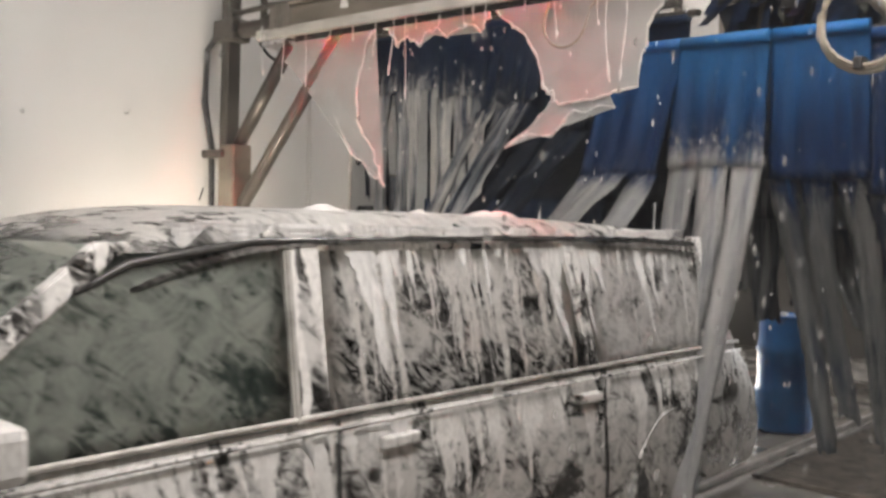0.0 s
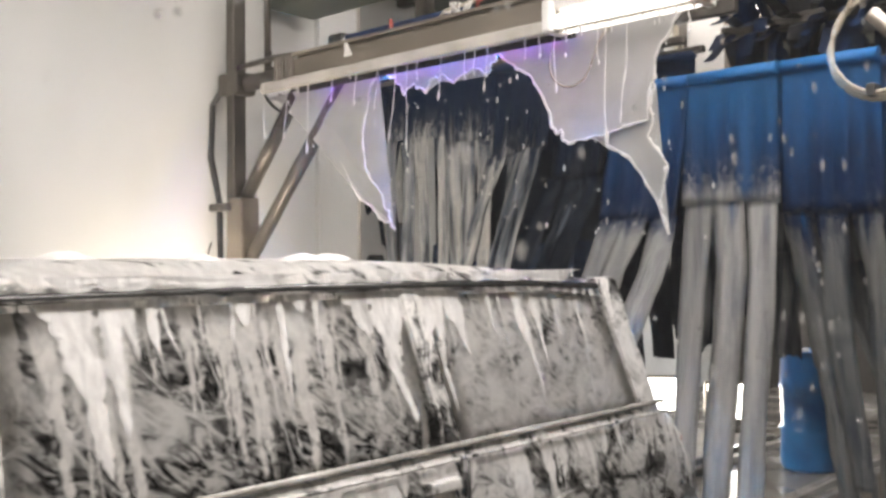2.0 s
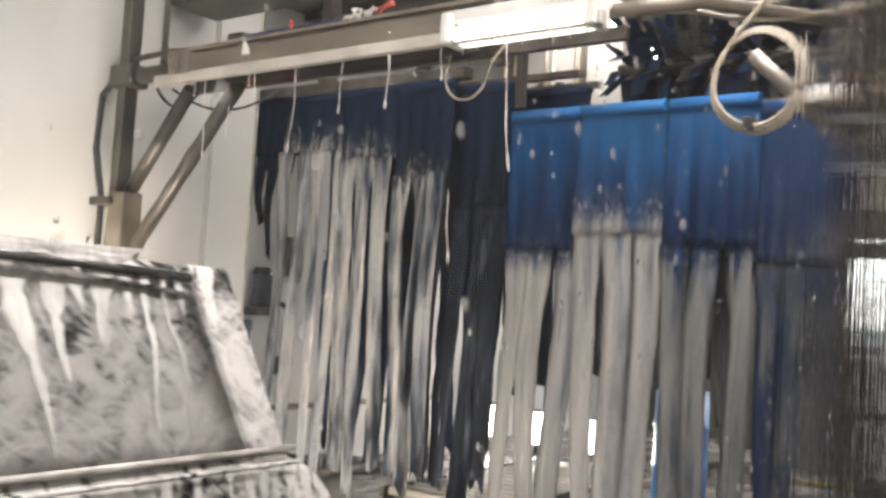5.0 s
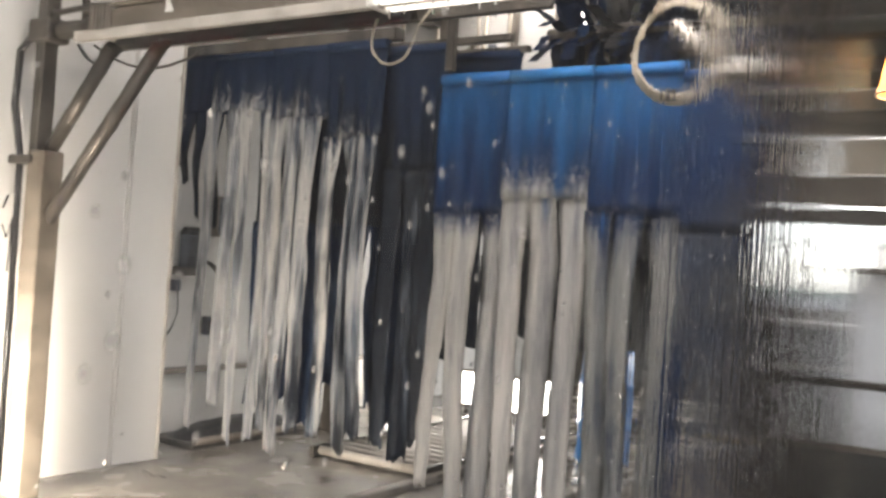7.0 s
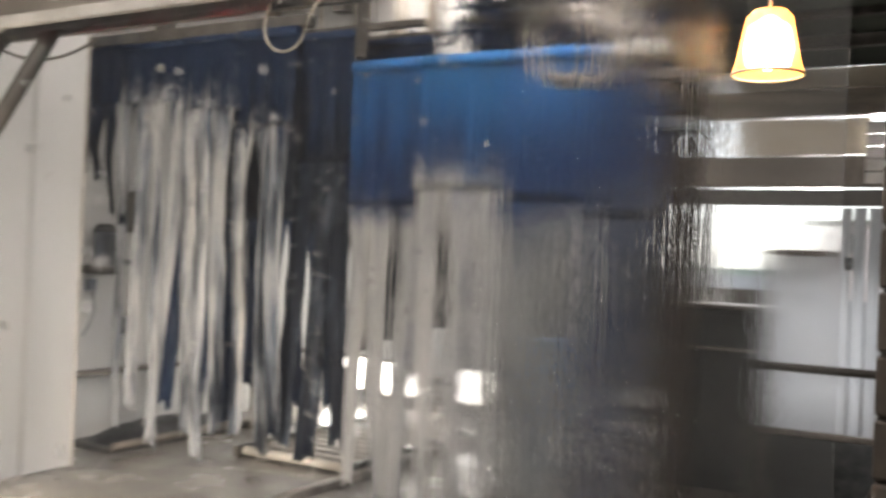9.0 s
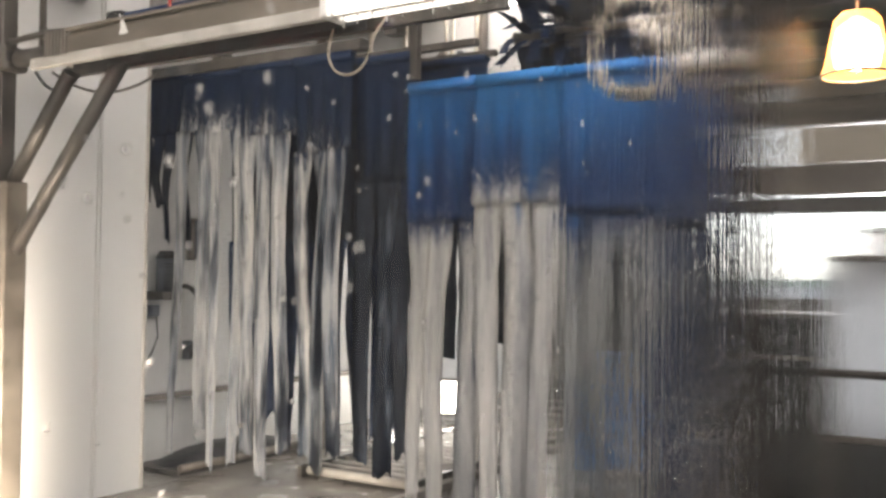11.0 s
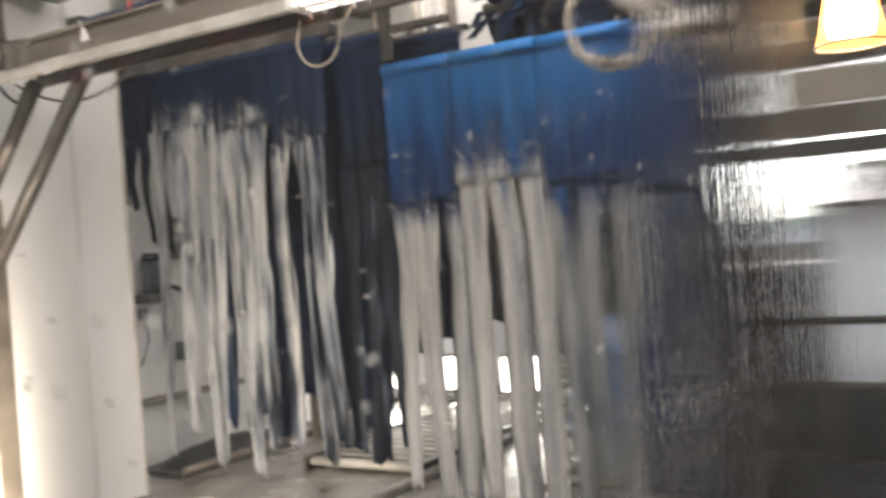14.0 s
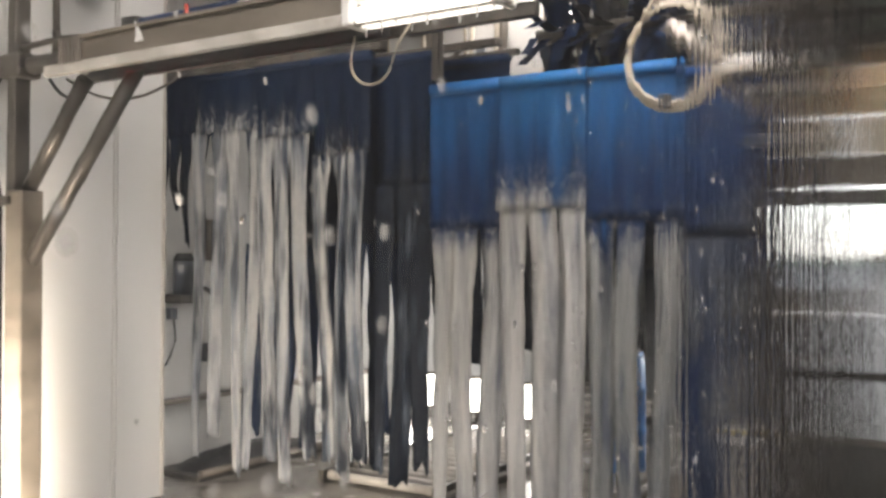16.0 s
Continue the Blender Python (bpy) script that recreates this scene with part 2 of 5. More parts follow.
def lathered(name, under, haze, white, z_top, drips, fall, haze_amount, lean=0.12, feather=0.5, gloss=0.08, across=15.0, gather=0.0):
    """Car surface under lather: a thin grey haze, feathery traces, and white runs that start at z_top and thin out downwards."""
    m = bpy.data.materials.new(name)
    m.use_nodes = True
    n, l = m.node_tree.nodes, m.node_tree.links
    b = n["Principled BSDF"]
    tc, sep, comb = n.new("ShaderNodeTexCoord"), n.new("ShaderNodeSeparateXYZ"), n.new("ShaderNodeCombineXYZ")
    l.new(tc.outputs["Object"], sep.inputs[0])
    wob = link_noise(n, l, tc.outputs["Object"], (5, 3, 7), 3)
    xs = link_math(n, l, "MULTIPLY_ADD", sep.outputs[2], lean, sep.outputs[0])
    xs = link_math(n, l, "MULTIPLY_ADD", wob, 0.075, xs)
    l.new(xs, comb.inputs[0])
    l.new(sep.outputs[1], comb.inputs[1])
    runs = link_noise(n, l, comb.outputs[0], (across, 2.0, 1), 3, 0.0, 0.65)
    low = link_math(n, l, "SUBTRACT", z_top, sep.outputs[2])
    need = link_math(n, l, "MULTIPLY_ADD", low, fall, 0.62 - 0.22 * drips)
    ragged = link_noise(n, l, tc.outputs["Object"], (38, 10, 30), 4, 0.5)
    lead = link_math(n, l, "SUBTRACT", link_math(n, l, "MULTIPLY_ADD", link_math(n, l, "SUBTRACT", ragged, 0.5), 0.16, runs), need)
    run = link_step(n, l, lead, 0.0, 0.055)
    turn = n.new("ShaderNodeMapping")
    turn.inputs["Rotation"].default_value = (0, radians(-38), 0)
    l.new(tc.outputs["Object"], turn.inputs[0])
    cloud = link_noise(n, l, tc.outputs["Object"], (3.2, 3, 4.2), 5, 1.1)
    swirl = link_noise(n, l, turn.outputs[0], (6, 6, 19), 7, 2.6, 0.64)
    veil = link_step(n, l, link_math(n, l, "MULTIPLY_ADD", low, gather, link_math(n, l, "MULTIPLY_ADD", swirl, 0.42, cloud)), 0.92 - 0.42 * haze_amount, 1.12 - 0.42 * haze_amount)
    lace = link_math(n, l, "MULTIPLY", link_step(n, l, swirl, 0.47, 0.58), link_step(n, l, cloud, 0.34, 0.52))
    drift = link_noise(n, l, tc.outputs["Object"], (5, 4, 6), 6, 2.2, 0.6)
    pits = link_math(n, l, "MULTIPLY", link_step(n, l, swirl, 0.47, 0.36), link_step(n, l, drift, 0.5, 0.4))
    veil = link_math(n, l, "MULTIPLY", veil, link_math(n, l, "MULTIPLY_ADD", pits, -0.6, 1.0))
    thick = link_mix(n, l, link_step(n, l, drift, 0.36, 0.64), tuple(c * 0.66 for c in haze), tuple(0.45 * p + 0.55 * q for p, q in zip(haze, white)))
    col = link_mix(n, l, link_math(n, l, "MULTIPLY", veil, 0.92), under, thick)
    col = link_mix(n, l, link_math(n, l, "MULTIPLY", lace, feather), col, tuple(0.5 * (p + q) for p, q in zip(haze, white)))
    wcol = link_mix(n, l, link_step(n, l, ragged, 0.35, 0.65), tuple(c * 0.8 for c in white), white)
    l.new(link_mix(n, l, run, col, wcol), b.inputs["Base Color"])
    coat = link_math(n, l, "MAXIMUM", run, link_math(n, l, "MULTIPLY", veil, 0.7))
    l.new(link_step(n, l, coat, 0.0, 1.0, gloss, 0.5), b.inputs["Roughness"])
    bp = n.new("ShaderNodeBump")
    bp.inputs["Strength"].default_value, bp.inputs["Distance"].default_value = 0.35, 0.02
    l.new(link_math(n, l, "MULTIPLY_ADD", run, 0.6, link_math(n, l, "MULTIPLY_ADD", ragged, 0.25, link_math(n, l, "MULTIPLY", swirl, 0.4))), bp.inputs["Height"])
    l.new(bp.outputs[0], b.inputs["Normal"])
    return m


def pane_material():
    m = bpy.data.materials.new("wet_glass")
    m.use_nodes = True
    n, l = m.node_tree.nodes, m.node_tree.links
    n.remove(n["Principled BSDF"])
    gl, sheen, both = n.new("ShaderNodeBsdfRefraction"), n.new("ShaderNodeBsdfGlossy"), n.new("ShaderNodeMixShader")
    gl.inputs["Roughness"].default_value, gl.inputs["IOR"].default_value = 0.0, 1.33
    sheen.inputs["Roughness"].default_value = 0.3
    both.inputs[0].default_value = 0.02
    l.new(gl.outputs[0], both.inputs[1])
    l.new(sheen.outputs[0], both.inputs[2])
    fog, veil = n.new("ShaderNodeBsdfTranslucent"), n.new("ShaderNodeMixShader")
    fog.inputs[0].default_value = (0.9, 0.89, 0.87, 1)
    veil.inputs[0].default_value = 0.011
    l.new(both.outputs[0], veil.inputs[1])
    l.new(fog.outputs[0], veil.inputs[2])
    l.new(veil.outputs[0], n["Material Output"].inputs[0])
    tc, mp, mp2 = n.new("ShaderNodeTexCoord"), n.new("ShaderNodeMapping"), n.new("ShaderNodeMapping")
    mp.inputs["Scale"].default_value = (85, 1, 2.6)
    mp2.inputs["Scale"].default_value = (230, 1, 55)
    for k in (mp, mp2):
        l.new(tc.outputs["Object"], k.inputs[0])
    runs, beads = n.new("ShaderNodeTexNoise"), n.new("ShaderNodeTexNoise")
    runs.inputs["Scale"].default_value, runs.inputs["Detail"].default_value = 1.0, 1
    beads.inputs["Scale"].default_value, beads.inputs["Detail"].default_value = 1.0, 2
    l.new(mp.outputs[0], runs.inputs["Vector"])
    l.new(mp2.outputs[0], beads.inputs["Vector"])
    k = n.new("ShaderNodeMath")
    k.operation = "MULTIPLY_ADD"
    k.inputs[1].default_value = 0.4
    l.new(beads.outputs[0], k.inputs[0])
    l.new(runs.outputs[0], k.inputs[2])
    sx, ramp = n.new("ShaderNodeSeparateXYZ"), n.new("ShaderNodeMapRange")
    l.new(tc.outputs["Object"], sx.inputs[0])
    ramp.inputs["From Min"].default_value, ramp.inputs["From Max"].default_value = WET_FROM, WET_TO
    ramp.inputs["To Min"].default_value, ramp.inputs["To Max"].default_value = 0.02, 1.0
    l.new(sx.outputs[0], ramp.inputs[0])
    film = n.new("ShaderNodeMapRange")
    film.inputs["From Min"].default_value, film.inputs["From Max"].default_value = 0.3, 0.75
    film.inputs["To Min"].default_value, film.inputs["To Max"].default_value = 0.0, 0.012
    l.new(sx.outputs[0], film.inputs[0])
    l.new(film.outputs[0], gl.inputs["Roughness"])
    mu = n.new("ShaderNodeMath")
    mu.operation = "MULTIPLY"
    l.new(k.outputs[0], mu.inputs[0])
    dry, wet = n.new("ShaderNodeMapRange"), n.new("ShaderNodeMath")
    dry.inputs["From Min"].default_value, dry.inputs["From Max"].default_value = 1.25, 1.8
    dry.inputs["To Min"].default_value, dry.inputs["To Max"].default_value = 1.0, 0.2
    l.new(sx.outputs[0], dry.inputs[0])
    wet.operation = "MULTIPLY"
    l.new(ramp.outputs[0], wet.inputs[0])
    l.new(dry.outputs[0], wet.inputs[1])
    l.new(wet.outputs[0], mu.inputs[1])
    bp = n.new("ShaderNodeBump")
    bp.inputs["Strength"].default_value, bp.inputs["Distance"].default_value = 1.0, WET_DEPTH
    l.new(mu.outputs[0], bp.inputs["Height"])
    l.new(bp.outputs[0], gl.inputs["Normal"])
    return m


WET_FROM, WET_TO, WET_DEPTH = 0.72, 1.4, 0.00036

M_WALL = mat("white_wall_panel", (0.60, 0.595, 0.575), (0.69, 0.68, 0.66), 0.32, 1.5, (1, 1, 0.3), bump=0.03, rough2=0.5)
M_BACK = mat("grey_painted_wall", (0.5, 0.49, 0.47), (0.62, 0.61, 0.58), 0.4, 2.0, (1, 1, 0.4), bump=0.05)
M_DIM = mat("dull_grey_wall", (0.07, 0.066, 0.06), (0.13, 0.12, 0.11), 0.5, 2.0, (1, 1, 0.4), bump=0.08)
M_FLOOR = mat("wet_concrete", (0.13, 0.118, 0.104), (0.27, 0.25, 0.22), 0.08, 2.4, bump=0.25, fine=30, rough2=0.4)
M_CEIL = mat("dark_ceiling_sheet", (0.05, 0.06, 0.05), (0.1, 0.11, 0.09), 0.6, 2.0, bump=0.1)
# Far darker than tan paint: the jamb's shade is put into this colour.
M_BLOCK = mat("shaded_tan_block", (0.028, 0.02, 0.014), (0.048, 0.035, 0.024), 0.7, 9, bump=0.4, fine=120)
M_LOBBY = mat("cream_lobby_paint", (0.42, 0.37, 0.31), (0.52, 0.47, 0.4), 0.6, 2.0, bump=0.05)
M_STEEL = mat("weathered_steel", (0.11, 0.095, 0.08), (0.24, 0.21, 0.18), 0.35, 7, (1, 1, 0.3), 0.5, 0.2, rough2=0.6)
M_DARKSTEEL = mat("dark_pipe_steel", (0.04, 0.036, 0.032), (0.11, 0.098, 0.085), 0.3, 8, (1, 1, 0.3), 0.4, 0.2, rough2=0.55)
M_BEAM = mat("beige_channel", (0.12, 0.1, 0.078), (0.27, 0.235, 0.19), 0.35, 3.5, (1, 0.4, 1.5), 0.25, 0.15, rough2=0.6)
M_LIP = mat("pale_lip", (0.4, 0.37, 0.33), (0.58, 0.55, 0.5), 0.25, 5, bump=0.1)
M_WHITE = mat("white_enamel", (0.74, 0.72, 0.69), (0.84, 0.83, 0.8), 0.3, 6, bump=0.05)
M_TUBE = glow("lit_tube", (1.0, 0.95, 0.88), 1.7)
M_BROWN = mat("dark_brown_paint", (0.010, 0.007, 0.005), (0.022, 0.016, 0.012), 0.85, 8, (1, 1, 0.3), bump=0.2, spec=0.12)
M_RUBBER = mat("black_rubber", (0.015, 0.015, 0.016), (0.04, 0.04, 0.042), 0.4, 14, bump=0.2)
M_HOSE = mat("pale_nylon_hose", (0.30, 0.26, 0.2), (0.46, 0.41, 0.33), 0.35, 10, bump=0.05)
M_NAVYDARK = mat("navy_cloth", (0.004, 0.009, 0.026), (0.009, 0.027, 0.075), 0.55, 5.0, (1, 3, 0.4), bump=0.3, fine=40, spec=0.25)
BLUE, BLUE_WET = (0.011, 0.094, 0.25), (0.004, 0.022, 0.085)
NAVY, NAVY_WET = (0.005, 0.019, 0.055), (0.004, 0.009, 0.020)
M_FOAM = mat("foam", (0.72, 0.70, 0.68), (0.9, 0.88, 0.86), 0.5, 12, bump=0.3, fine=120)
M_RUN = foamed("running_foam", (0.34, 0.335, 0.325), (0.86, 0.85, 0.83), 0.8, 0.3, 14.0, 4.0, (0.62, 0.61, 0.6), 10, (0.44, 0.435, 0.425), edge=0.1)
M_PAINT = lathered("lathered_car_paint", (0.012, 0.012, 0.011), (0.43, 0.425, 0.41), (0.72, 0.71, 0.69), 0.95, 0.85, 0.5, 0.86, feather=0.6, gloss=0.12, across=9.0)
M_ROOF = lathered("lathered_roof", (0.05, 0.05, 0.048), (0.54, 0.535, 0.52), (0.90, 0.885, 0.86), 1.60, 0.95, 1.3, 0.72, 0.0, 0.5, 0.1, 6.0)
M_GLASSF = lathered("lathered_front_glass", (0.012, 0.028, 0.024), (0.27, 0.31, 0.275), (0.50, 0.52, 0.47), 1.49, 0.3, 0.5, 0.92, feather=0.45)
M_GLASSR = lathered("lathered_rear_glass", (0.010, 0.010, 0.010), (0.53, 0.525, 0.51), (0.92, 0.905, 0.88), 1.50, 0.80, 0.28, 0.88, feather=0.75, gather=-0.22)
M_GLASSQ = lathered("lathered_quarter_glass", (0.025, 0.025, 0.024), (0.76, 0.75, 0.735), (0.92, 0.905, 0.885), 1.50, 0.72, 0.7, 0.84, 0.2, 0.6, gather=0.42)
M_PILLAR = lathered("lathered_pillar", (0.012, 0.012, 0.012), (0.46, 0.455, 0.44), (0.86, 0.845, 0.82), 1.52, 0.75, 0.3, 0.72, feather=0.6)
M_TRIM = mat("black_trim", (0.02, 0.02, 0.02), (0.05, 0.05, 0.048), 0.25, 12, bump=0.1)
M_CHROME = mat("foamed_bright_trim", (0.4, 0.39, 0.36), (0.7, 0.68, 0.64), 0.2, 9, metal=0.3, bump=0.1)
M_FASCIA = mat("cream_board", (0.62, 0.54, 0.42), (0.78, 0.70, 0.58), 0.4, 3, bump=0.08)
M_SNOW = mat("old_snow", (0.72, 0.74, 0.78), (0.86, 0.87, 0.9), 0.6, 2, bump=0.4)
M_RED = mat("red_plastic", (0.25, 0.03, 0.02), (0.36, 0.07, 0.05), 0.3, 9)
M_BARREL = mat("blue_plastic", (0.02, 0.13, 0.42), (0.04, 0.24, 0.62), 0.3, 5, bump=0.08)
M_MOTOR = mat("motor_grey", (0.05, 0.055, 0.065), (0.12, 0.13, 0.15), 0.4, 12)
M_YELLOW = mat("yellow_paint", (0.4, 0.3, 0.04), (0.55, 0.42, 0.08), 0.5, 14)
M_BLIND = mat("pale_strip_vinyl", (0.6, 0.62, 0.64), (0.74, 0.75, 0.76), 0.3, 3, (1, 3, 0.3), bump=0.05)
bl_n, bl_l = M_BLIND.node_tree.nodes, M_BLIND.node_tree.links
bl_mix, bl_tr = bl_n.new("ShaderNodeMixShader"), bl_n.new("ShaderNodeBsdfTranslucent")
bl_info, bl_range = bl_n.new("ShaderNodeObjectInfo"), bl_n.new("ShaderNodeMapRange")
bl_range.inputs["To Min"].default_value, bl_range.inputs["To Max"].default_value = 0.1, 0.85
bl_l.new(bl_info.outputs["Random"], bl_range.inputs[0])
bl_l.new(bl_range.outputs[0], bl_mix.inputs[0])
bl_tr.inputs[0].default_value = (0.85, 0.87, 0.9, 1)
bl_l.new(bl_n["Principled BSDF"].outputs[0], bl_mix.inputs[1])
bl_l.new(bl_tr.outputs[0], bl_mix.inputs[2])
bl_l.new(bl_mix.outputs[0], bl_n["Material Output"].inputs[0])
M_FLOOD = glow("flood_light_glass", (1.0, 0.96, 0.88), 40.0)
M_SHADE = glow("lamp_shade_glow", (1.0, 0.42, 0.10), 1.5)
sh_n, sh_l = M_SHADE.node_tree.nodes, M_SHADE.node_tree.links
sh_mix, sh_clear = sh_n.new("ShaderNodeMixShader"), sh_n.new("ShaderNodeBsdfTransparent")
sh_mix.inputs[0].default_value = 0.42
sh_l.new(sh_n["Principled BSDF"].outputs[0], sh_mix.inputs[1])
sh_l.new(sh_clear.outputs[0], sh_mix.inputs[2])
sh_l.new(sh_mix.outputs[0], sh_n["Material Output"].inputs[0])
M_BULB = glow("lamp_bulb", (1.0, 0.80, 0.48), 26.0)
M_BARK = mat("bark", (0.06, 0.045, 0.03), (0.12, 0.09, 0.06), 0.8, 9)
M_LEAF = mat("conifer_green", (0.02, 0.04, 0.02), (0.05, 0.09, 0.04), 0.6, 5)
M_GROUND = mat("asphalt", (0.04, 0.04, 0.04), (0.07, 0.07, 0.07), 0.7, 3)
M_PINK = mat("pale_building", (0.55, 0.46, 0.43), (0.66, 0.57, 0.54), 0.6, 2)


# ---- mesh helpers ----
def box(bm, lo, hi, bevel=0.0):
    vs = bmesh.ops.create_cube(bm, size=1.0)["verts"]
    for v in vs:
        v.co = Vector([lo[i] + (v.co[i] + 0.5) * (hi[i] - lo[i]) for i in range(3)])
    if bevel:
        es = list({e for v in vs for e in v.link_edges})
        bmesh.ops.bevel(bm, geom=es, offset=bevel, segments=2, affect="EDGES", profile=0.5)
    return bm


def tube(bm, pts, r, n=8, closed=False):
    """A pipe along a line of points; r is a number or one radius for each point."""
    pts = [Vector(p) for p in pts]
    rings = []
    for i, p in enumerate(pts):
        a, b = pts[i - 1] if i or closed else p, pts[(i + 1) % len(pts)] if i < len(pts) - 1 or closed else p
        d = (b - a).normalized()
        u = d.orthogonal() if abs(d.z) > 0.95 else d.cross(Vector((0, 0, 1)))
        u.normalize()
        w = d.cross(u)
        k = r[i] if isinstance(r, (list, tuple)) else r
        rings.append([bm.verts.new(p + (u * math.cos(j * 2 * math.pi / n) + w * math.sin(j * 2 * math.pi / n)) * k) for j in range(n)])
    for i in range(len(rings) - (0 if closed else 1)):
        a, b = rings[i], rings[(i + 1) % len(rings)]
        for j in range(n):
            f = bm.faces.new((a[j], a[(j + 1) % n], b[(j + 1) % n], b[j]))
            f.smooth = True
    if not closed:
        bm.faces.new(rings[0][::-1])
        bm.faces.new(rings[-1])
    return bm


def lathe(bm, profile, centre, n=20):
    """Turns (radius, z) pairs round an upright axis."""
    rings = [[bm.verts.new((centre[0] + r * math.cos(2 * math.pi * j / n), centre[1] + r * math.sin(2 * math.pi * j / n), centre[2] + z)) for j in range(n)] for r, z in profile]
    for a, b in zip(rings, rings[1:]):
        for j in range(n):
            f = bm.faces.new((a[j], a[(j + 1) % n], b[(j + 1) % n], b[j]))
            f.smooth = True
    return bm


def grid(bm, nu, nv, place, thick=0.0):
    """A sheet from place(u, v); thick gives it a back."""
    vs = [[bm.verts.new(place(i / nu, j / nv)) for j in range(nv + 1)] for i in range(nu + 1)]
    fs = []
    for i in range(nu):
        for j in range(nv):
            f = bm.faces.new((vs[i][j], vs[i + 1][j], vs[i + 1][j + 1], vs[i][j + 1]))
            f.smooth = True
            fs.append(f)
    if thick:
        bmesh.ops.solidify(bm, geom=fs, thickness=thick)
    return bm


def arc(c, r, a0, a1, n, ax="yz"):
    out = []
    for i in range(n + 1):
        a = radians(a0 + (a1 - a0) * i / n)
        p = [c[0], c[1], c[2]]
        p["xyz".index(ax[0])] += r * math.cos(a)
        p["xyz".index(ax[1])] += r * math.sin(a)
        out.append(tuple(p))
    return out


def sag(a, b, drop, n=10):
    a, b = Vector(a), Vector(b)
    return [a.lerp(b, i / n) - Vector((0, 0, drop * 4 * (i / n) * (1 - i / n))) for i in range(n + 1)]


def made(name, bm, material):
    me = bpy.data.meshes.new(name)
    bm.normal_update()
    bm.to_mesh(me)
    bm.free()
    me.materials.append(material)
    return new(name, me)


def part(name, bm, material, parent, label=""):
    ob = made(name, bm, material)
    ob.parent = parent
    return tagged(ob, label)


def thing(name, label, category, group="", place=(0, 0, 0)):
    ob = new(name)
    ob.location = place
    ob.empty_display_size = 0.1
    return tagged(ob, label, category, group)


def struct(name, bm, material, label=""):
    return tagged(made(name, bm, material), label, kind="structure")


B = bmesh.new

# ---- structure ----
struct("floor", box(B(), (-8, 0.02, -0.1), (13, 6.1, 0)), M_FLOOR, "wet dark concrete wash bay floor")
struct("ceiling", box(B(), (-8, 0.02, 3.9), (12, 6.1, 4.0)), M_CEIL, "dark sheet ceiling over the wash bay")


def far_wall():
    w = struct("wall_far", box(B(), (-8, 5.3, 0), (4.2, 5.5, 3.9)), M_WALL, "glossy white panelled side wall")
    part("wall_panel", box(B(), (4.215, 5.285, 0), (4.585, 5.5, 3.9), 0.006), M_WALL, w)
    part("joint_strip", box(B(), (4.185, 5.29, 0), (4.21, 5.31, 3.9)), M_BACK, w)
    part("corner_strip", box(B(), (4.586, 5.278, 0), (4.605, 5.6, 3.9)), M_LIP, w)
    struct("wall_recess", box(B(), (4.4, 5.95, 0), (12, 6.1, 3.9)), M_BACK, "grey-white rear wall of the equipment recess")
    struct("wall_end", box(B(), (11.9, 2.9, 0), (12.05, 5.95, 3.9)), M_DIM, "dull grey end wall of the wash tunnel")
    # Unseen exit wall, added with a doorway for the exit lamp.
    struct("wall_exit", box(box(box(B(), (-8.1, 0.3, 0), (-8.0, 1.0, 3.9)), (-8.1, 1.0, 2.9), (-8.0, 5.3, 3.9)), (-8.1, 5.0, 0), (-8.0, 5.5, 2.9)), M_BACK)


def entrance():
    """The end of the tunnel beside the block wall, with its opening to the street."""
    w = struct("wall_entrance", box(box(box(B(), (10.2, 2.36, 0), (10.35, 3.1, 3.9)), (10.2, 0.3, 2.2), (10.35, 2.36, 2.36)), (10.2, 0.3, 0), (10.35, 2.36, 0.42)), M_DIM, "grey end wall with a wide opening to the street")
    part("header_beam", box(B(), (10.1, 0.5, 2.38), (10.3, 2.6, 2.68), 0.01), M_STEEL, w)
    part("fascia_board", box(B(), (10.16, 0.9, 2.70), (10.3, 2.25, 3.06), 0.008), M_FASCIA, w)
    part("header_beam", box(B(), (10.08, 0.5, 3.08), (10.3, 2.6, 3.34), 0.01), M_BEAM, w)
    part("fascia_board", box(B(), (10.16, 0.6, 3.36), (10.3, 2.3, 3.56), 0.008), M_FASCIA, w)
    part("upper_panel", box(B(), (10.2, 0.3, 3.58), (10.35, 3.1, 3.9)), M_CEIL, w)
    for k in range(5):
        part("siding_board", box(B(), (10.02, 0.32, 2.40 + k * 0.12), (10.09, 0.92, 2.515 + k * 0.12), 0.004), M_LIP, w)
    part("frame", box(B(), (10.12, 1.50, 0.42), (10.2, 1.56, 2.2), 0.006), M_DARKSTEEL, w)
    part("frame", box(B(), (10.12, 2.3, 0.42), (10.2, 2.36, 2.2), 0.006), M_WHITE, w)


